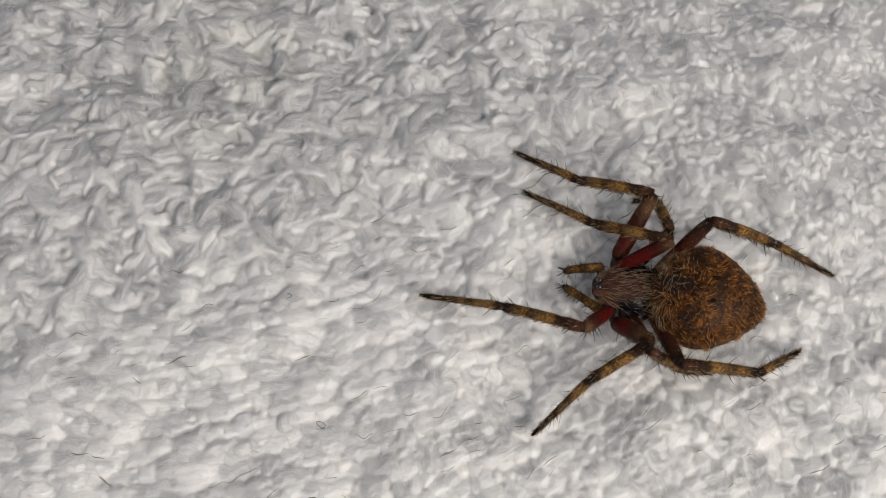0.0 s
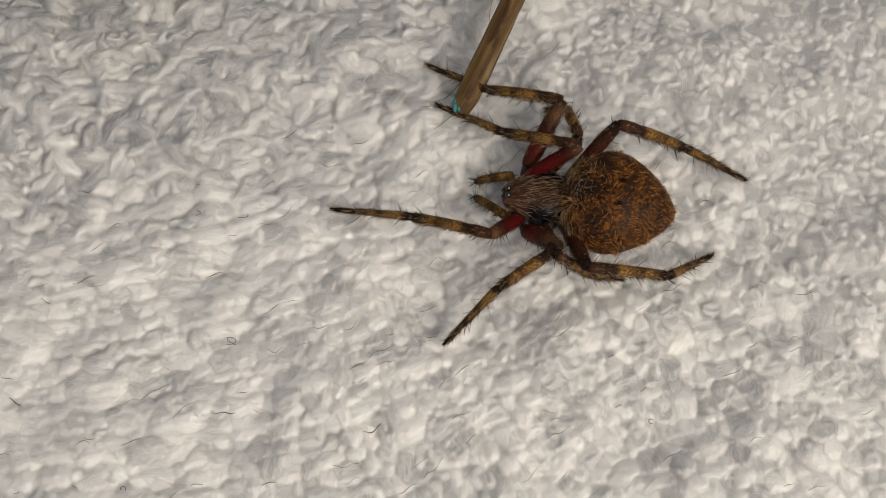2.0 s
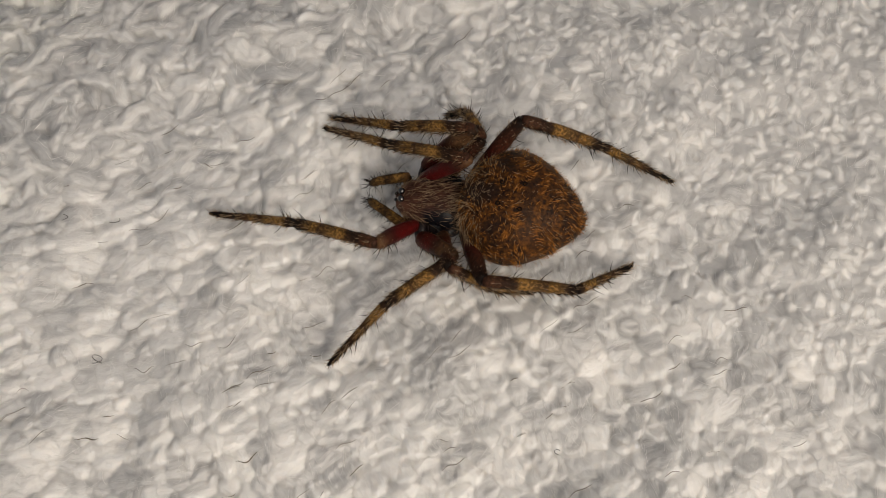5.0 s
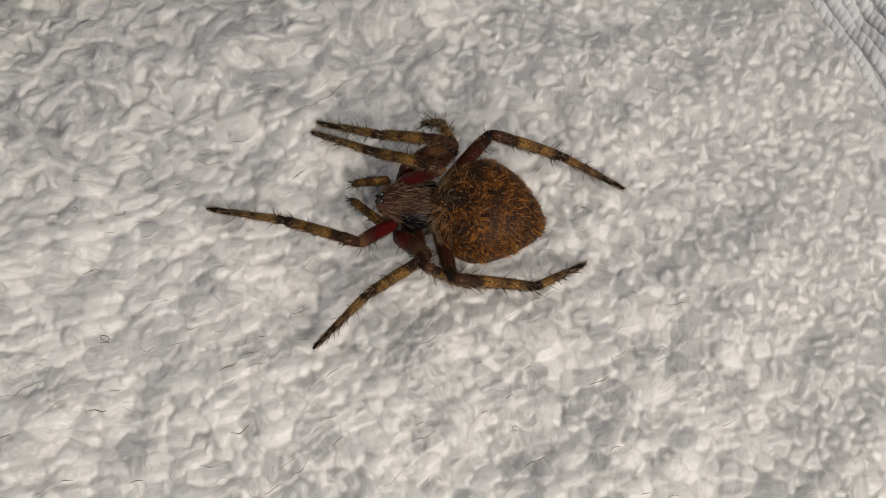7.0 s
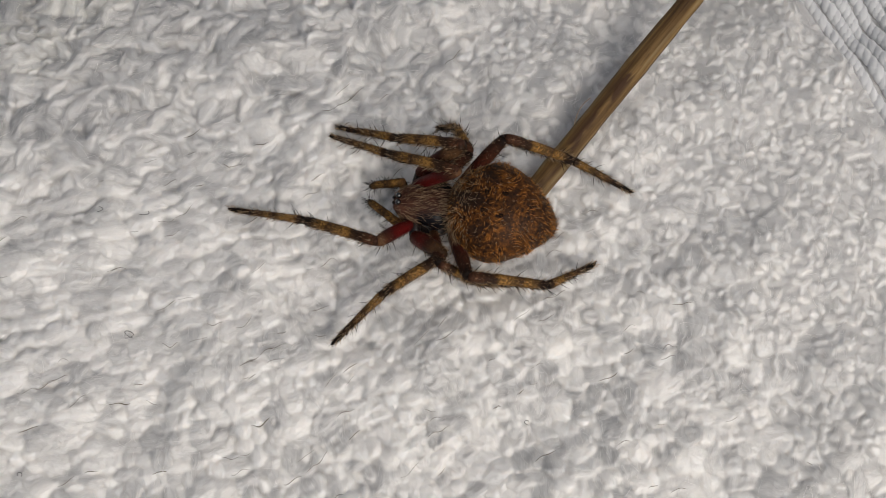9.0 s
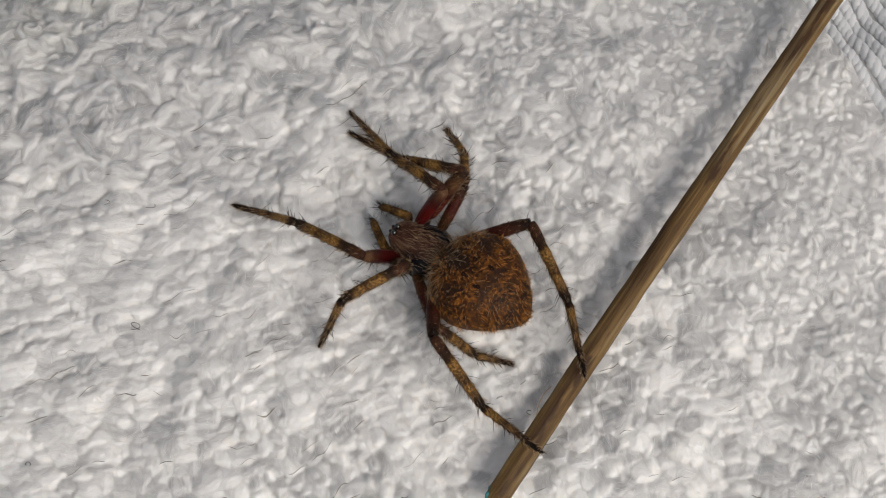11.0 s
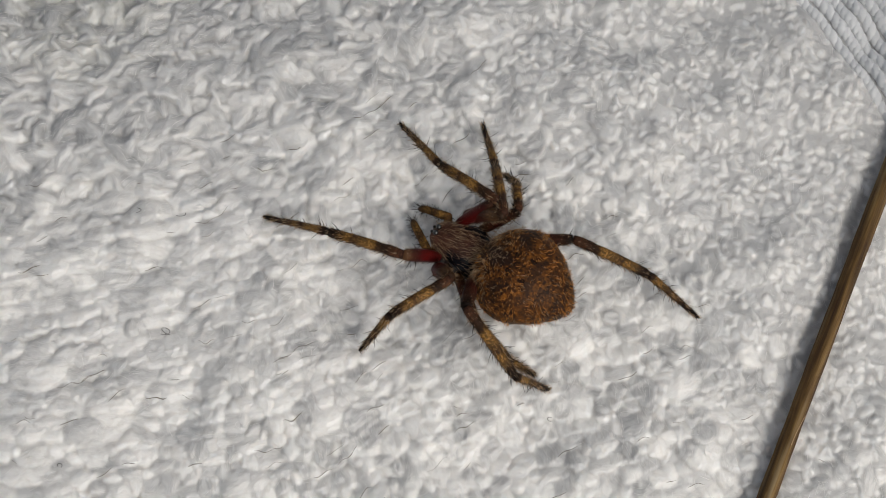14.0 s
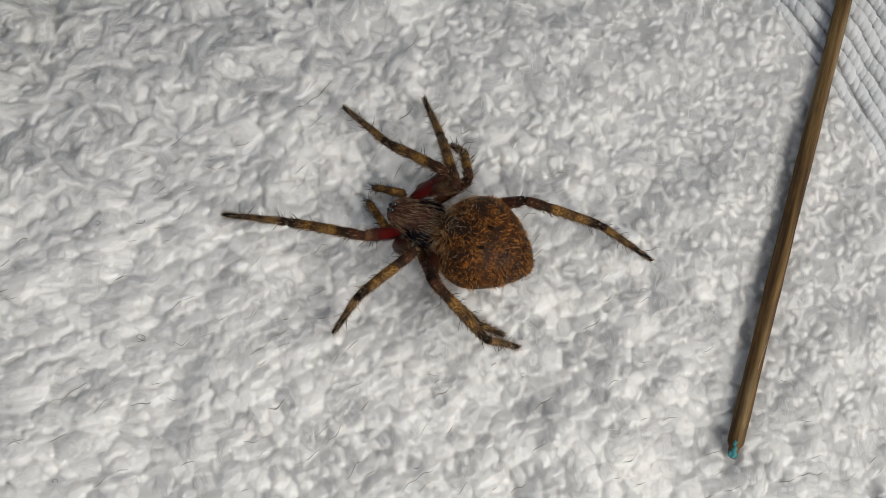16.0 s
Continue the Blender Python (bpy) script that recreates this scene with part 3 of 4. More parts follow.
# ---- the stick ----
def build_stick():
    stick = new("stick")
    tagged(stick, "thin weathered brown plant stem with teal paint on its cut tip", "stick")
    length, sides = 130.0, 14
    xs = np.concatenate([np.linspace(0, 3, 10), np.linspace(3.6, length, 90)])
    ang = np.linspace(0, 2 * np.pi, sides, endpoint=False)
    rings = []
    for x in xs:
        r = 0.86 * (0.66 + 0.38 * min(1.0, (x + 0.35) / 1.6)) * (1 + 0.03 * math.sin(x * 0.5) + 0.02 * math.sin(x * 1.7 + 1))
        facet = r * (1 - 0.09 * np.cos(3 * ang + 0.4) - 0.06 * np.cos(5 * ang + 1.0 + 0.02 * x))
        flat = 0.75 if x < 0.8 else 1.0
        rings.append(np.stack([np.full(sides, x) + 0.25 * np.cos(ang) * (x < 0.1), 1.0 * facet * np.cos(ang) + 0.12 * math.sin(x * 0.09), 0.78 * flat * facet * np.sin(ang)], -1))
    rings = [np.repeat(rings[0].mean(0)[None], sides, 0)] + rings + [np.repeat(rings[-1].mean(0)[None], sides, 0)]
    part("shaft", Geo().grid(rings), WOOD, stick)
    g = Geo()
    for x, y, z, r in ((0.02, 0.45, 0.15, 0.34), (0.42, 0.66, 0.14, 0.30), (0.90, 0.78, 0.10, 0.24), (0.0, 0.1, 0.3, 0.2), (0.0, 0.45, -0.15, 0.28)):
        t = np.linspace(-0.95, 0.95, 8)
        g.tube(np.stack([x + r * t, y + 0.10 * t, z + 0.05 * np.sin(5 * t)], -1), r * np.sqrt(1 - t**2) * 0.62, 8)
    part("paint", g, TEAL, stick, "flaking teal paint at the cut tip")
    t = np.linspace(0, 1, 9)
    part("loose_fibre", Geo().tube(np.stack([7.5 + 2.6 * t, 0.9 + 0.5 * np.sin(2.4 * t), 0.5 + 0.3 * t], -1), np.full(9, 0.03), 4), HAIR_PALE, stick)
    return stick


stick = build_stick()


# ---- the spider ----
def hairs(g, roots, dirs, length, radius, bend=0.35, sag=(0, 0, -1.0)):
    """Tapered, slightly curved bristles."""
    roots, dirs = np.asarray(roots), np.asarray(dirs)
    n = len(roots)
    dirs = dirs / (np.linalg.norm(dirs, axis=1, keepdims=True) + 1e-9)
    t = np.array([0.0, 0.5, 1.0])
    ln = np.asarray(length).reshape(-1, 1, 1) * np.ones((n, 1, 1))
    paths = roots[:, None] + ln * (dirs[:, None] * t[None, :, None] + bend * np.asarray(sag)[None, None] * (t**2)[None, :, None])
    rad = np.asarray(radius).reshape(-1, 1) * np.ones((n, 1)) * np.array([[1.0, 0.7, 0.12]])
    g.tubes(paths, rad, 3)
    return g


def limb_hairs(length, profile, n, hair, thin, seed, out=0.9):
    """Bristles all round a limb that runs along +x."""
    r = np.random.default_rng(seed)
    u, a = r.uniform(0.04, 0.98, n), r.uniform(0, 2 * np.pi, n)
    rad = np.interp(u, *profile)
    radial = np.stack([np.zeros(n), np.cos(a), np.sin(a)], -1)
    roots = np.stack([u * length, rad * 0.9 * np.cos(a), rad * 0.9 * np.sin(a)], -1)
    dirs = radial * out + np.stack([r.uniform(0.5, 1.1, n), np.zeros(n), np.zeros(n)], -1) + r.normal(0, 0.12, (n, 3))
    return hairs(Geo(), roots, dirs, hair * r.uniform(0.6, 1.25, n), thin, 0.25, (1.0, 0, 0))


def limb(name, length, us, rs, material, parent, seed, bow=0.0, spines=0, fuzz=0, label=""):
    u = np.linspace(0, 1, 22)
    rad = np.interp(u, us, rs)
    z = bow * np.sin(np.pi * u)
    ob = part(name, Geo().tube(np.stack([u * length, 0 * u, z], -1), rad, 12), material, parent, label)
    if fuzz:
        part("bristle_coat", limb_hairs(length, (us, rs), int(fuzz * 0.45), 0.38, 0.018, seed, 0.8), HAIR_PALE, ob, "fine pale bristles")
        part("dark_coat", limb_hairs(length, (us, rs), int(fuzz * 0.7), 0.30, 0.019, seed + 5, 0.4), HAIR_DARK, ob)
    if spines:
        part("spine_fringe", limb_hairs(length, (us, rs), spines, 0.85, 0.034, seed + 9, 1.5), HAIR_DARK, ob, "stout dark spines")
    return ob


def egg(length, xs, widths, heights, seed, rings=40, sides=40, rough=0.04):
    """A closed body along -x with a rounded back and flatter belly."""
    r = np.random.default_rng(seed)
    u = (1 - np.cos(np.linspace(0, np.pi, rings))) / 2
    ang = np.linspace(0, 2 * np.pi, sides, endpoint=False)
    w, hgt = np.interp(u, xs, widths), np.interp(u, xs, heights)
    for _ in range(3):
        w[1:-1] = (w[:-2] + 2 * w[1:-1] + w[2:]) / 4
        hgt[1:-1] = (hgt[:-2] + 2 * hgt[1:-1] + hgt[2:]) / 4
    s, c = np.sin(ang), np.cos(ang)
    zz = np.where(s > 0, s, 0.72 * s)
    pts = np.stack([np.repeat(-u[:, None] * length, sides, 1), w[:, None] * c[None], hgt[:, None] * zz[None]], -1)
    pts += rough * r.standard_normal((rings, sides, 1)) * np.array([0, 1.0, 1.0]) * np.minimum(w, 1.0)[:, None, None] * 0.3
    return pts


def skin_points(pts, n, seed):
    """Random places on a ring grid with their outward directions."""
    r = np.random.default_rng(seed)
    rings, sides, _ = pts.shape
    i, j = r.integers(1, rings - 2, n), r.integers(0, sides, n)
    a, b = r.random((n, 1)), r.random((n, 1))
    p00, p10, p01, p11 = pts[i, j], pts[i + 1, j], pts[i, (j + 1) % sides], pts[i + 1, (j + 1) % sides]
    place = (1 - a) * ((1 - b) * p00 + b * p01) + a * ((1 - b) * p10 + b * p11)
    nrm = np.cross(p01 - p00, p10 - p00)
    area = np.linalg.norm(nrm, axis=1)
    keep = r.random(n) < area / np.quantile(area, 0.95)
    nrm = nrm / (area[:, None] + 1e-9)
    mid = pts.reshape(-1, 3).mean(0)
    nrm *= np.sign(((place - mid) * nrm).sum(1, keepdims=True))
    return place[keep], nrm[keep]


LEGS = {  # lengths of femur, tibia, foot; then from, until, and the three joints in millimetres on the towel
    "L1": ((4.79, 7.00, 6.95), [
        (0, 9.15, 10.7, 4.3, 5.7, 4.7, 6.8, 2.9, -1.7, 8.3, 0.7),
        (11.3, 11.6, 9.4, 2.3, 6.3, 3.8, 5.7, 3.9, -1.9, 8.1, 0.6),
        (11.9, 12.15, 9.4, 2.2, 6.5, 3.8, 5.3, 3.9, -1.8, 7.9, 0.6),
        (12.4, 12.65, 10.3, 3.3, 6.1, 4.3, 5.9, 3.6, -1.6, 7.9, 0.6),
        (12.9, 13.15, 10.6, 3.3, 5.6, 4.4, 5.9, 3.5, -1.6, 7.9, 0.6),
        (13.4, 16, 10.2, 3.3, 6.1, 4, 5.8, 3.8, -1.7, 7.9, 0.5),
    ]),
    "L2": ((4.11, 5.50, 6.21), [
        (0, 9.15, 15.7, 3.7, 4.6, 11.2, 0.9, 3.1, 6.8, -3.1, 0.8),
        (11.3, 11.6, 12.4, 1.7, 5.9, 7.6, -0.9, 5.6, 5.6, -3.8, 0.5),
        (11.9, 12.15, 11.8, 0.9, 5.8, 6.9, -1.6, 5.8, 5.6, -4.6, 0.5),
        (12.4, 12.65, 13.6, 1.4, 5.9, 8.9, -1.5, 5.8, 6.9, -3.9, 0.5),
        (12.9, 13.15, 15.9, 0.9, 5.4, 11, -1.3, 4.9, 7.3, -3.7, 0.5),
        (13.4, 16, 14.1, 1.6, 5.6, 9.5, -1.4, 5.7, 6.9, -3.5, 0.6),
    ]),
    "L3": ((4.99, 4.25, 3.21), [
        (0, 9.15, 15.5, 2.7, 5.4, 18.4, 1.9, 2.5, 21.1, 2, 0.8),
        (11.3, 11.6, 14.8, -2.2, 3, 17.9, -4.7, 1.5, 21, -5.5, 0.7),
        (11.9, 12.15, 15.3, -2.5, 2.8, 18.4, -5.4, 2.2, 21.2, -5.4, 0.6),
        (12.4, 12.65, 16.1, -2.4, 4, 18.9, -5.1, 2.4, 21.5, -5.2, 0.6),
        (12.9, 13.15, 16.7, -1.6, 4.8, 18.9, -4.2, 2.3, 21.4, -5.3, 0.6),
        (13.4, 16, 16.2, -1.4, 3.6, 19, -4.5, 2.8, 21.3, -5.4, 0.7),
    ]),
    "L4": ((6.59, 6.71, 5.76), [
        (0, 9.15, 17.7, 1.6, 5.8, 24, 1.4, 3.6, 28.3, 3.8, 0.7),
        (11.3, 11.6, 14.6, -3.4, 4.9, 18.1, -9.1, 3.6, 22.4, -12.9, 4),
        (11.9, 12.15, 15.3, -4.3, 4.7, 18.4, -10.1, 3.4, 22.2, -14.4, 4),
        (12.4, 12.65, 20, -3.2, 3.8, 25.3, -7.3, 3.6, 30.5, -9.8, 4),
        (12.9, 13.15, 22.4, -2.1, 3, 28.4, -5.3, 3.5, 34.1, -6.2, 4.1),
        (13.4, 16, 15.3, -1, 6.9, 19.2, -6.1, 5.2, 22.5, -6.6, 0.5),
    ]),
    "R1": ((5.42, 6.57, 6.67), [
        (0, 2.1, 17.7, 11.3, 5, 12, 13.6, 2.9, 6.8, 17.2, 0.6),
        (2.6, 2.7, 17.5, 11.5, 5.3, 11.1, 12.6, 4.1, 5.2, 15.7, 3.5),
        (3, 3, 17.5, 10.6, 5.5, 11.3, 12.2, 4.4, 5.6, 15.6, 3.4),
        (3.5, 3.55, 14.1, 13.2, 6.2, 8.5, 14.5, 2.9, 3.3, 18.3, 0.9),
        (3.8, 3.85, 11.7, 14.1, 5.2, 5.9, 15.6, 2.5, 0.7, 19.4, 0.7),
        (4.05, 9.15, 17, 9.9, 6.4, 11.4, 12.1, 3.7, 6.3, 14.8, 0.5),
        (11.3, 11.6, 15.4, 7.3, 6.8, 11.4, 11.4, 3.7, 7.8, 16.4, 0.9),
        (11.9, 12.15, 13.1, 7.6, 7.4, 11.5, 12.3, 3.1, 10.6, 18.4, 0.4),
        (12.4, 12.65, 16.5, 8.5, 6.9, 13.7, 13, 3, 11, 18.4, 0.3),
        (12.9, 13.15, 17.8, 8.7, 6.4, 14.1, 13.3, 3.7, 11.2, 18.2, 0.4),
        (13.4, 16, 17.7, 7.6, 6.3, 13.1, 11.7, 4, 9.7, 16.6, 0.8),
    ]),
    "R2": ((5.90, 6.24, 6.21), [
        (0, 2.1, 16.6, 15.2, 4.4, 11, 17.4, 2.6, 6, 20.7, 0.7),
        (2.6, 2.7, 17, 14, 5.6, 11.1, 15.6, 4.1, 5.5, 18.4, 3.6),
        (3, 3, 17.1, 13.5, 5.9, 11.2, 15.1, 4.5, 5.7, 17.9, 3.6),
        (3.5, 3.55, 14.6, 16.2, 2.7, 8.5, 17.6, 1.7, 3.3, 20.8, 0.8),
        (3.8, 3.85, 17.7, 12.1, 6.4, 12.3, 14.3, 4.1, 8, 16.6, 0.4),
        (4.05, 9.15, 17.2, 11.8, 6.7, 12, 13.4, 3.8, 6.9, 15.4, 0.8),
        (11.3, 11.6, 17, 8.8, 6.5, 12, 11, 3.6, 7.7, 14.4, 0.7),
        (11.9, 12.15, 16.3, 6.8, 7.4, 15.5, 12, 4.1, 15.2, 17, 0.4),
        (12.4, 12.65, 18.7, 6.5, 7.1, 17.9, 11.7, 3.9, 17.2, 16.7, 0.3),
        (12.9, 13.15, 19.9, 6.2, 6.5, 19, 11.2, 2.9, 17.2, 16.6, 0.4),
        (13.4, 16, 18.2, 6.4, 7.1, 17.9, 11.7, 3.9, 17.1, 16.7, 0.3),
    ]),
    "R3": ((4.39, 3.21, 3.27), [
        (0, 2.1, 17.9, 12.4, 4.6, 17.2, 15.3, 3.3, 15.9, 16.4, 0.5),
        (2.6, 2.7, 17.7, 12, 5.1, 17.1, 14.6, 3.3, 15.8, 15.2, 0.4),
        (3, 3, 17.9, 11.9, 5.1, 17.3, 14.6, 3.4, 16.1, 15, 0.4),
        (3.5, 3.55, 17.6, 12.3, 5, 16.6, 14.8, 3.3, 15.6, 15.9, 0.5),
        (3.8, 3.85, 18, 11.8, 4.9, 17, 14.4, 3.3, 15.5, 15.3, 0.6),
        (4.05, 9.15, 18, 11.9, 4.9, 16.9, 14.5, 3.4, 15.5, 15.4, 0.6),
        (11.3, 11.6, 17.5, 9.2, 3.2, 17.4, 12.2, 2, 15.9, 14.8, 0.8),
        (11.9, 12.15, 17.6, 8.4, 2.6, 17.5, 11.4, 1.4, 16.2, 14.4, 0.9),
        (12.4, 12.65, 19.9, 7.5, 4, 20.5, 10.5, 2.9, 19.2, 12.4, 0.6),
        (12.9, 13.15, 20.9, 7.1, 4.2, 20.9, 10, 2.8, 19.3, 11.8, 0.5),
        (13.4, 16, 19.6, 7.4, 4.7, 19.7, 10.3, 3.3, 19, 11.9, 0.5),
    ]),
    "R4": ((7.06, 7.00, 6.02), [
        (0, 9.15, 20.6, 12.5, 6.7, 26.4, 11.9, 2.8, 31.6, 9.9, 0.6),
        (11.3, 11.6, 22.3, 5.1, 4.5, 25.3, -1.1, 3.7, 26.2, -7.1, 4),
        (11.9, 12.15, 22.3, 3.3, 4.1, 25.5, -2.9, 3.6, 26.5, -8.8, 4),
        (12.4, 12.65, 24.4, 3.9, 3.9, 30.7, 1, 3, 34.5, -3.5, 4),
        (12.9, 13.15, 25.4, 4.2, 3.3, 32.2, 2.3, 3.9, 37.6, -0.5, 4.1),
        (13.4, 16, 24, 5.3, 4.1, 30.4, 2.7, 3.1, 35, -0.4, 0.8),
    ]),
}
HIPS = {"1": (3.0, 1.6, 2.2), "2": (2.7, 2.6, 2.2), "3": (1.2, 2.0, 1.8), "4": (-0.2, 1.4, 1.6)}
# from, until, waist x and y, heading, then the abdomen's turn and tilt against the front body
BODY = [
    (0.0, 9.15, 16.45, 8.05, 175.5, -9.5, 0.0),
    (11.3, 11.6, 15.4, 2.9, 149.0, -8.0, 0.0),
    (11.9, 12.15, 14.7, 2.6, 142.0, -1.0, 3.0),
    (12.4, 12.65, 17.3, 3.2, 148.0, 5.0, 3.0),
    (12.9, 13.15, 18.7, 3.7, 157.0, -8.0, 0.0),
    (13.4, 16.0, 16.8, 4.1, 152.0, -5.0, 0.0),
]


def hip(name):
    x, y, z = HIPS[name[1]]
    return Vector((x, y if name[0] == "L" else -y, z))


def build_spider():
    spider = new("spider")
    tagged(spider, "hairy orange-brown orb-weaver spider with ringed legs, on the towel", "spider")

    # abdomen, from the waist backward
    pts = egg(8.8, [0, 0.05, 0.15, 0.3, 0.45, 0.6, 0.75, 0.88, 0.96, 1], [0.4, 1.9, 3.1, 3.95, 4.15, 3.7, 2.85, 1.8, 1.0, 0.15], [0.3, 1.2, 2.1, 2.75, 2.95, 2.85, 2.45, 1.7, 1.0, 0.15], 4)
    pts[..., 0] += 0.2
    abdomen = part("abdomen", Geo().grid(pts), ABDOMEN, spider, "mottled orange-brown hairy abdomen with dark markings")
    place, nrm = skin_points(pts, 14000, 8)
    top = place[:, 2] > -1.2
    place, nrm = place[top], nrm[top]
    r = np.random.default_rng(3)
    swirl = np.stack([-0.8 + 0.9 * np.sin(place[:, 1] * 2.1 + place[:, 0]), 0.9 * np.sin(place[:, 0] * 2.3 + 1.7 * place[:, 1]), 0 * place[:, 0]], -1)
    dirs = nrm * 0.35 + swirl + r.normal(0, 0.35, place.shape)
    third = len(place) // 3
    bx, by = place[:third, 0], np.abs(place[:third, 1])
    dark = (np.hypot((bx + 1.5) / 1.1, by / 0.55) < 1) | (np.hypot(bx + 2.5, by - 2.1) < 0.6) | ((bx < -3.9) & (np.sin(bx * 5.4 + by * 1.5 + 0.6 * np.sin(by * 3)) > 0.45))
    dark |= np.hypot((bx + 4.6) / 0.8, (by - 0.8) / 0.4) < 1
    gold = ~dark | (r.random(third) < 0.12)
    part("golden_coat", hairs(Geo(), place[:third][gold], dirs[:third][gold], r.uniform(0.20, 0.38, gold.sum()), 0.025, 0.3), HAIR_GOLD, abdomen)
    part("dark_coat", hairs(Geo(), place[third : 2 * third : 2], dirs[third : 2 * third : 2], r.uniform(0.16, 0.30, len(place[third : 2 * third : 2])), 0.024, 0.3), HAIR_DARK, abdomen)
    sel = place[2 * third :]
    rim = (sel[:, 0] > -2.0) | (r.random(len(sel)) < 0.22)
    sel, sd = sel[rim], (nrm[2 * third :] + 0.6 * swirl[2 * third :])[rim]
    part("pale_coat", hairs(Geo(), sel, sd + r.normal(0, 0.3, sel.shape), np.where(sel[:, 0] > -1.6, 1.6, 1.0) * r.uniform(0.3, 0.6, len(sel)), 0.014, 0.3), HAIR_PALE, abdomen)
    for x, y in ((-2.6, 0.75), (-2.6, -0.75), (-4.1, 0.9), (-4.1, -0.9)):
        t = np.linspace(0, 2 * np.pi, 13)
        zt = np.interp(-x, [0, 2.1, 3.5, 5], [1.6, 2.62, 2.95, 2.9])
        part("dimple", Geo().tube(np.stack([x + 0.13 * np.cos(t), y + 0.13 * np.sin(t), zt + 0 * t], -1), np.full(13, 0.045), 5), HAIR_DARK, abdomen)

    # front body
    front = egg(4.9, [0, 0.1, 0.3, 0.45, 0.62, 0.8, 0.93, 1], [0.55, 1.15, 1.45, 1.65, 2.0, 2.05, 1.6, 0.5], [0.45, 1.0, 1.3, 1.3, 1.25, 1.1, 0.8, 0.3], 6, 30, 28)
    front[..., 0] += 4.55
    front[..., 2] += 2.75
    carapace = part("carapace", Geo().grid(front), CARAPACE, spider, "dark brown front body with pale golden hairs")
    place, nrm = skin_points(front, 5200, 12)
    place, nrm = place[place[:, 2] > 2.4], nrm[place[:, 2] > 2.4]
    dirs = nrm * 0.45 + np.stack([np.full(len(place), -0.9), -0.35 * place[:, 1], 0 * place[:, 0]], -1) + r.normal(0, 0.25, place.shape)
    bald = (place[:, 0] < 2.6) & (np.abs(place[:, 1]) > 1.15) & (r.random(len(place)) < 0.8)
    place, nrm, dirs = place[~bald], nrm[~bald], dirs[~bald]
    few = r.random(len(place)) < np.where(place[:, 0] < 1.8, 0.5, 0.3)
    part("rust_coat", hairs(Geo(), place[~few], dirs[~few], r.uniform(0.3, 0.6, (~few).sum()), 0.022, 0.2), HAIR_RUST, carapace)
    part("pale_coat", hairs(Geo(), place[few], dirs[few] + nrm[few] * 0.3, r.uniform(0.5, 1.0, few.sum()), 0.017, 0.2), HAIR_PALE, carapace)
    for x, y, z, s in ((4.16, 0.28, 3.74, 0.25), (4.16, -0.28, 3.74, 0.25), (4.55, 0.22, 3.25, 0.13), (4.55, -0.22, 3.25, 0.13), (4.15, 0.82, 3.1, 0.07), (4.15, -0.82, 3.1, 0.07)):
        t = np.linspace(-0.98, 0.98, 9)
        part("eye", Geo().tube(np.stack([x + 0 * t, y + 0 * t, z + s * t], -1), s * np.sqrt(1 - t * t), 12), EYE, spider, "tiny glossy black eye")

    # the black plate under the front body
    plate = egg(4.6, [0, 0.12, 0.35, 0.6, 0.85, 1], [0.6, 1.6, 2.3, 2.5, 1.8, 0.5], [0.2, 0.5, 0.6, 0.6, 0.5, 0.2], 9, 20, 24)
    plate[..., 0] += 3.6
    plate[..., 2] += 1.75
    part("sternum", Geo().grid(plate), COXA, spider, "glossy black underside plate")

    # the narrow waist
    part("waist", Geo().tube(np.array([(0.9, 0, 2.9), (0.2, 0, 3.2), (-0.5, 0, 3.5), (-1.1, 0, 3.7)]), np.array([0.55, 0.5, 0.55, 0.6]), 10), CARAPACE, spider)

    # feelers
    for side in (1, -1):
        bend = [(3.7, 1.0, 1.7), (4.0, 1.75, 2.5), (5.0, 1.6 if side < 0 else 1.0, 2.3), (6.0, 1.65 if side < 0 else 0.2, 1.6), (6.7, 1.6 if side < 0 else -0.4, 0.9)]
        path = np.array([(x, side * y, z) for x, y, z in bend])
        fine = np.stack([np.interp(np.linspace(0, 4, 17), range(5), path[:, i]) for i in range(3)], -1)
        palp = part("palp", Geo().tube(fine, np.interp(np.linspace(0, 1, 17), [0, 0.3, 0.7, 0.9, 1], [0.34, 0.38, 0.33, 0.32, 0.14]), 10), PALP, spider)
        k = r.integers(4, 17, 150)
        v = r.normal(0, 1, (150, 3))
        part("bristle_coat", hairs(Geo(), fine[k] + 0.27 * v / np.linalg.norm(v, axis=1, keepdims=True), v + np.array([1.0, 0, 0]), r.uniform(0.35, 0.65, 150), 0.026, 0.2), HAIR_DARK, palp)

    # legs
    segments = {}
    for i, (name, ((femur, tibia, foot), _)) in enumerate(LEGS.items()):
        h = hip(name)
        s = 0.85 if name[1] == "3" else 1.0
        inner = np.array([(h.x * 0.9 + 0.3, h.y * 0.35, 2.3), (h.x, h.y * 0.8, 2.3), tuple(h)])
        part("coxa", Geo().tube(inner, np.array([0.45, 0.52, 0.40]), 10), COXA, spider, "glossy black leg base")
        seg = 30 * i
        f = limb("femur", femur, [0, 0.06, 0.3, 0.7, 0.92, 1], np.array({"1": (0.34, 0.44, 0.52, 0.56, 0.50, 0.38), "2": (0.40, 0.60, 0.66, 0.62, 0.52, 0.38)}.get(name[1], (0.34, 0.44, 0.54, 0.56, 0.48, 0.36))) * s, FEMUR if name[1] == "1" else FEMUR_BROWN if name[1] == "2" else FEMUR_TAN, spider, seg, 0.18, 8, 220 if name[1] == "1" else 460 if name[1] == "2" else 460, "glossy maroon-red upper leg" if name[1] == "1" else "")
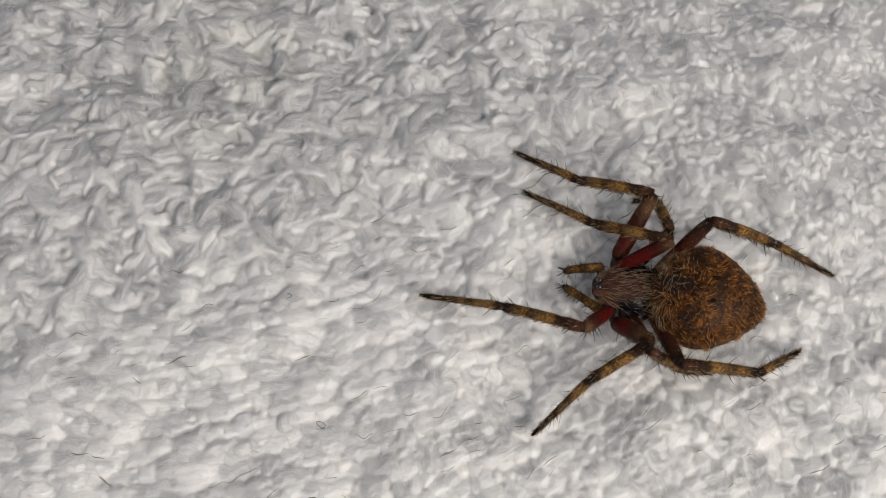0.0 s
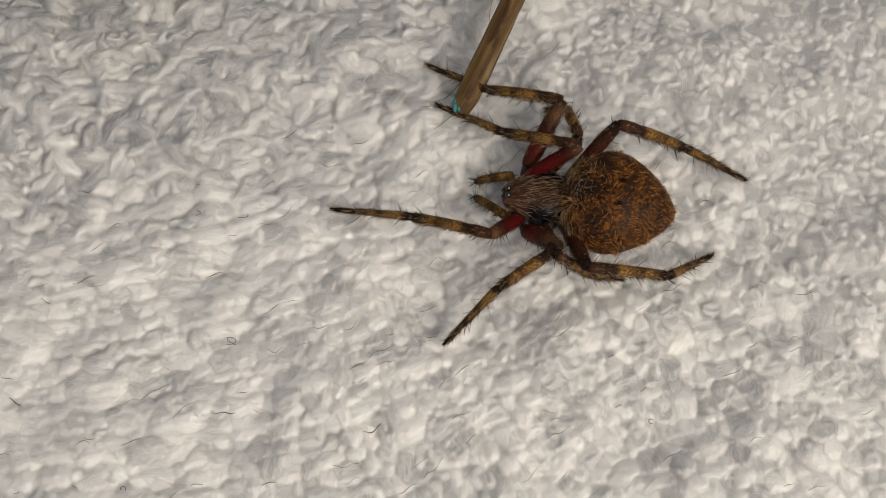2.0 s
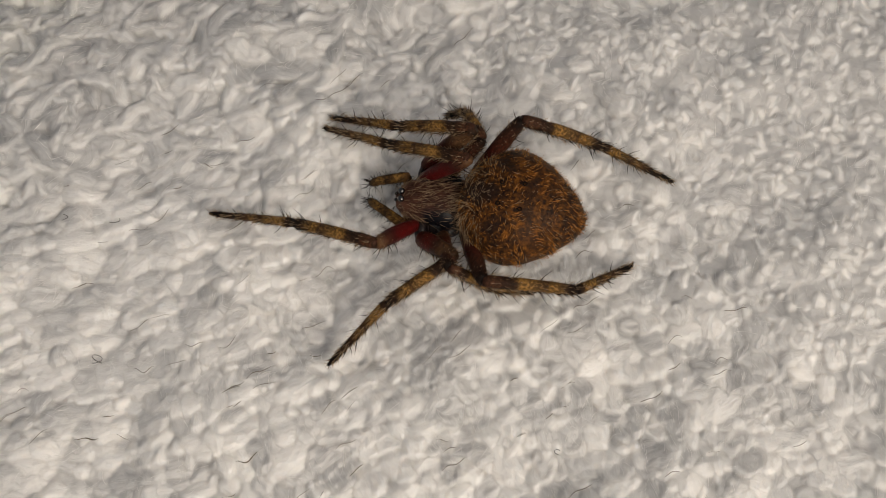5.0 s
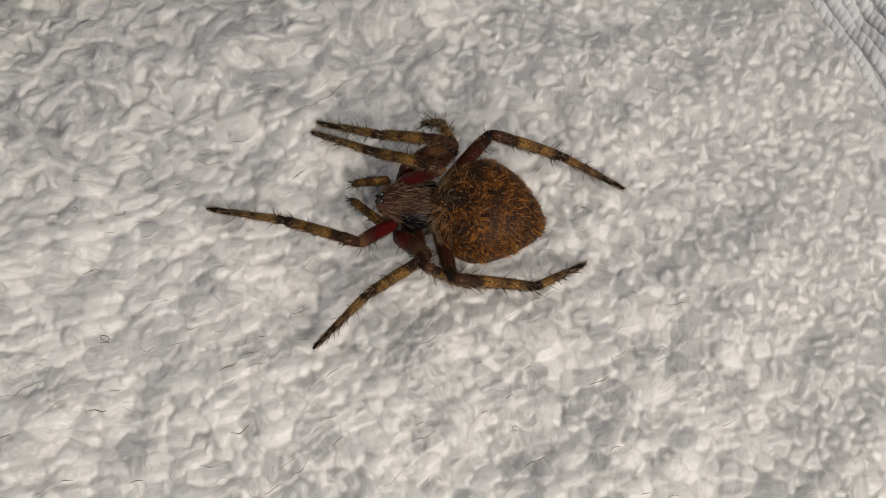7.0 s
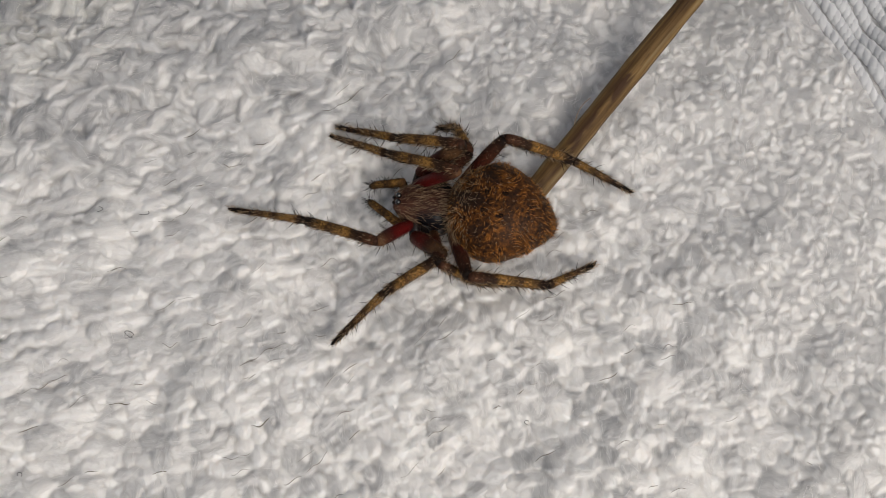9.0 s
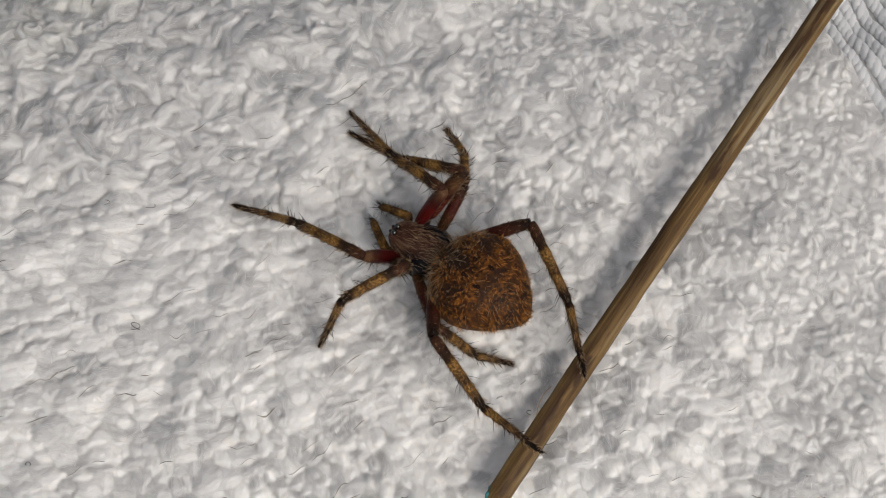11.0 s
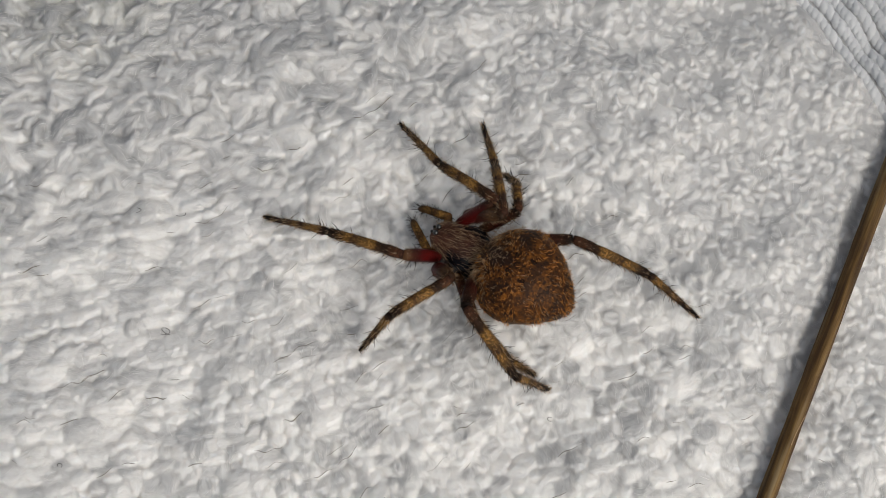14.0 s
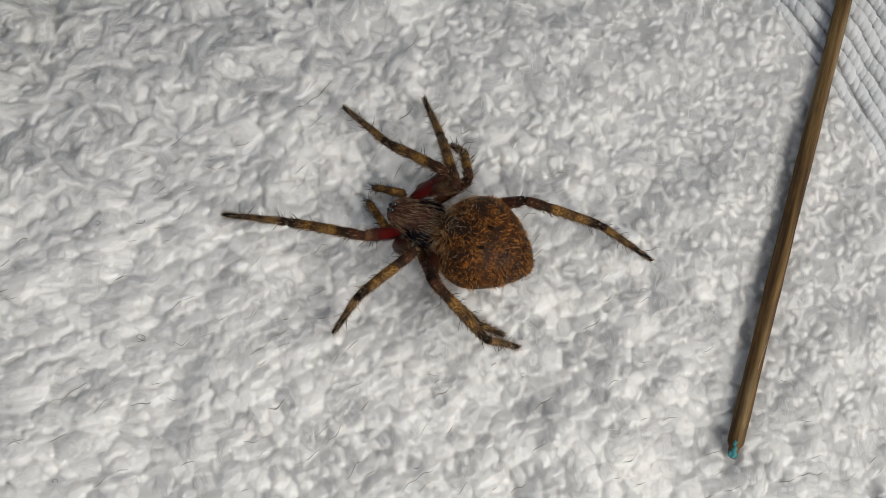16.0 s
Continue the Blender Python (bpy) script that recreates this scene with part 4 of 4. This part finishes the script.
        t = limb("tibia", tibia, [0, 0.05, 0.2, 0.27, 0.36, 0.8, 0.95, 1], np.array([0.34, 0.42, 0.45, 0.37, 0.43, 0.39, 0.37, 0.26]) * s, TIBIA, spider, seg + 1, 0.22, 18, 620)
        m = limb("metatarsus", foot * 0.7, [0, 0.07, 0.3, 0.9, 1], np.array([0.30, 0.36, 0.31, 0.24, 0.20]) * s, META, spider, seg + 2, 0.1, 16, 340)
        tip = limb("tarsus", foot * 0.31, [0, 0.1, 0.7, 0.93, 1], np.array([0.19, 0.23, 0.18, 0.12, 0.05]) * s, TARSUS, m, seg + 3, -0.03, 0, 130, "blackish leg tip")
        tip.location = (foot * 0.69 * MM, 0, 0)
        segments[name] = (f, t, m)
    return spider, abdomen, segments


spider, abdomen, segments = build_spider()


def between(rows, t):
    """A row's numbers at a time: held from its first to its second time, eased in between."""
    if t <= rows[0][1]:
        return np.array(rows[0][2:])
    for a, b in zip(rows, rows[1:]):
        if t < b[0]:
            u = (t - a[1]) / (b[0] - a[1])
            u = u * u * (3 - 2 * u)
            return (1 - u) * np.array(a[2:]) + u * np.array(b[2:])
        if t <= b[1]:
            return np.array(b[2:])
    return np.array(rows[-1][2:])


def aimed(a, b):
    """The pose of a limb that runs from a to b, its back upward."""
    x = (b - a).normalized()
    y = Vector((0, 0, 1)).cross(x).normalized()
    z = x.cross(y)
    m = Matrix((x, y, z)).transposed().to_4x4()
    m.translation = a * MM
    return m


def roll_at(t):
    """The stem lies on its broad side until it is pulled away, then rolls over a little."""
    return 65.0 * min(1.0, max(0.0, (t - 12.7) / 0.8))


def motions():
    times = [0.0, 2.0] + [round(2.1 + 0.1 * i, 1) for i in range(21)] + [9.1] + [round(9.2 + 0.1 * i, 1) for i in range(44)] + [16.0]
    roots = {}
    for t in times:
        x, y, yaw, turn, tilt = between(BODY, t)
        roots[t] = pose(x, y, 0, 0, 0, yaw)
    walk(spider, [(t, pose(m.translation.x * MM, m.translation.y * MM, 0, 0, 0, math.degrees(m.to_euler().z))) for t, m in roots.items()])
    walk(abdomen, [(t, pose(0, 0, 3.9 * MM, 0, between(BODY, t)[4], between(BODY, t)[3])) for t in times])
    for name, (lengths, rows) in LEGS.items():
        track = ([], [], [])
        for t in times:
            inv = roots[t].inverted()
            joints = [inv @ Vector(p) for p in between(rows, t).reshape(3, 3)]
            at = hip(name)
            for i, (goal, length) in enumerate(zip(joints, lengths)):
                end = at + (goal - at).normalized() * length
                track[i].append((t, aimed(at, end)))
                at = end
        for ob, keyed in zip(segments[name], track):
            walk(ob, keyed)
    walk(
        stick,
        [
            (t, pose(x * MM, y * MM, z * MM, roll_at(t), -rise, turn))
            for t, x, y, z, rise, turn in (
                (0, 30, 80, 18, 10, 66),
                (0.9, 19, 42, 6.5, 9, 67),
                (1.2, 15.7, 23.2, 3.5, 8, 67.7),
                (1.5, 14.1, 17.2, 3, 8, 64.8),
                (2, 8.9, 15.9, 2, 7, 63.2),
                (2.5, 5.8, 16.5, 2, 7, 60.5),
                (3, 4.6, 16.4, 2, 7, 65.2),
                (3.5, 2.4, 18.2, 2, 7, 64.4),
                (4, 0.1, 18.8, 2.2, 7, 60.1),
                (4.5, 0.2, 18.8, 2.4, 7, 66.3),
                (4.8, 2, 21, 3.5, 8, 62),
                (5.6, 18, 50, 9, 9, 54),
                (6.5, 33, 52, 9, 9, 46),
                (7, 32, 35, 5.5, 9, 43.5),
                (7.3, 28.1, 23.3, 3.4, 8, 43.2),
                (7.5, 24.5, 20.1, 3, 8, 44.5),
                (8, 24, 16, 2.4, 6, 45.5),
                (8.5, 23.5, 12.4, 1.5, 4, 50.1),
                (9, 22.7, 8.9, 1.2, 3, 50.7),
                (9.3, 22.3, 7.1, 1.2, 3, 50.6),
                (10.4, 20.5, -8, 1.3, 2, 54.5),
                (11.3, 19.1, -18, 1.8, 2, 55.1),
                (11.5, 19.2, -18.2, 1.9, 2.5, 55.1),
                (12, 20.7, -18.4, 1.7, 2.5, 56.9),
                (12.2, 21.5, -18.2, 1.9, 3, 56.9),
                (12.4, 26.3, -16.2, 2.4, 4, 56.8),
                (12.6, 27.9, -15.6, 2.4, 4, 56.8),
                (13, 32, -12.4, 1.3, 1.8, 58),
                (13.5, 38.6, -16.7, 0.8, 1, 67),
                (14, 38.7, -17.8, 0.7, 0.3, 65.6),
                (14.5, 39.3, -16.8, 0.7, 0, 65),
                (15, 39.3, -17.2, 0.7, 0, 65.5),
                (15.5, 39.6, -17.4, 0.7, 0, 65.6),
                (16, 39.2, -17.8, 0.7, 0, 65.6),
            )
        ],
    )


motions()
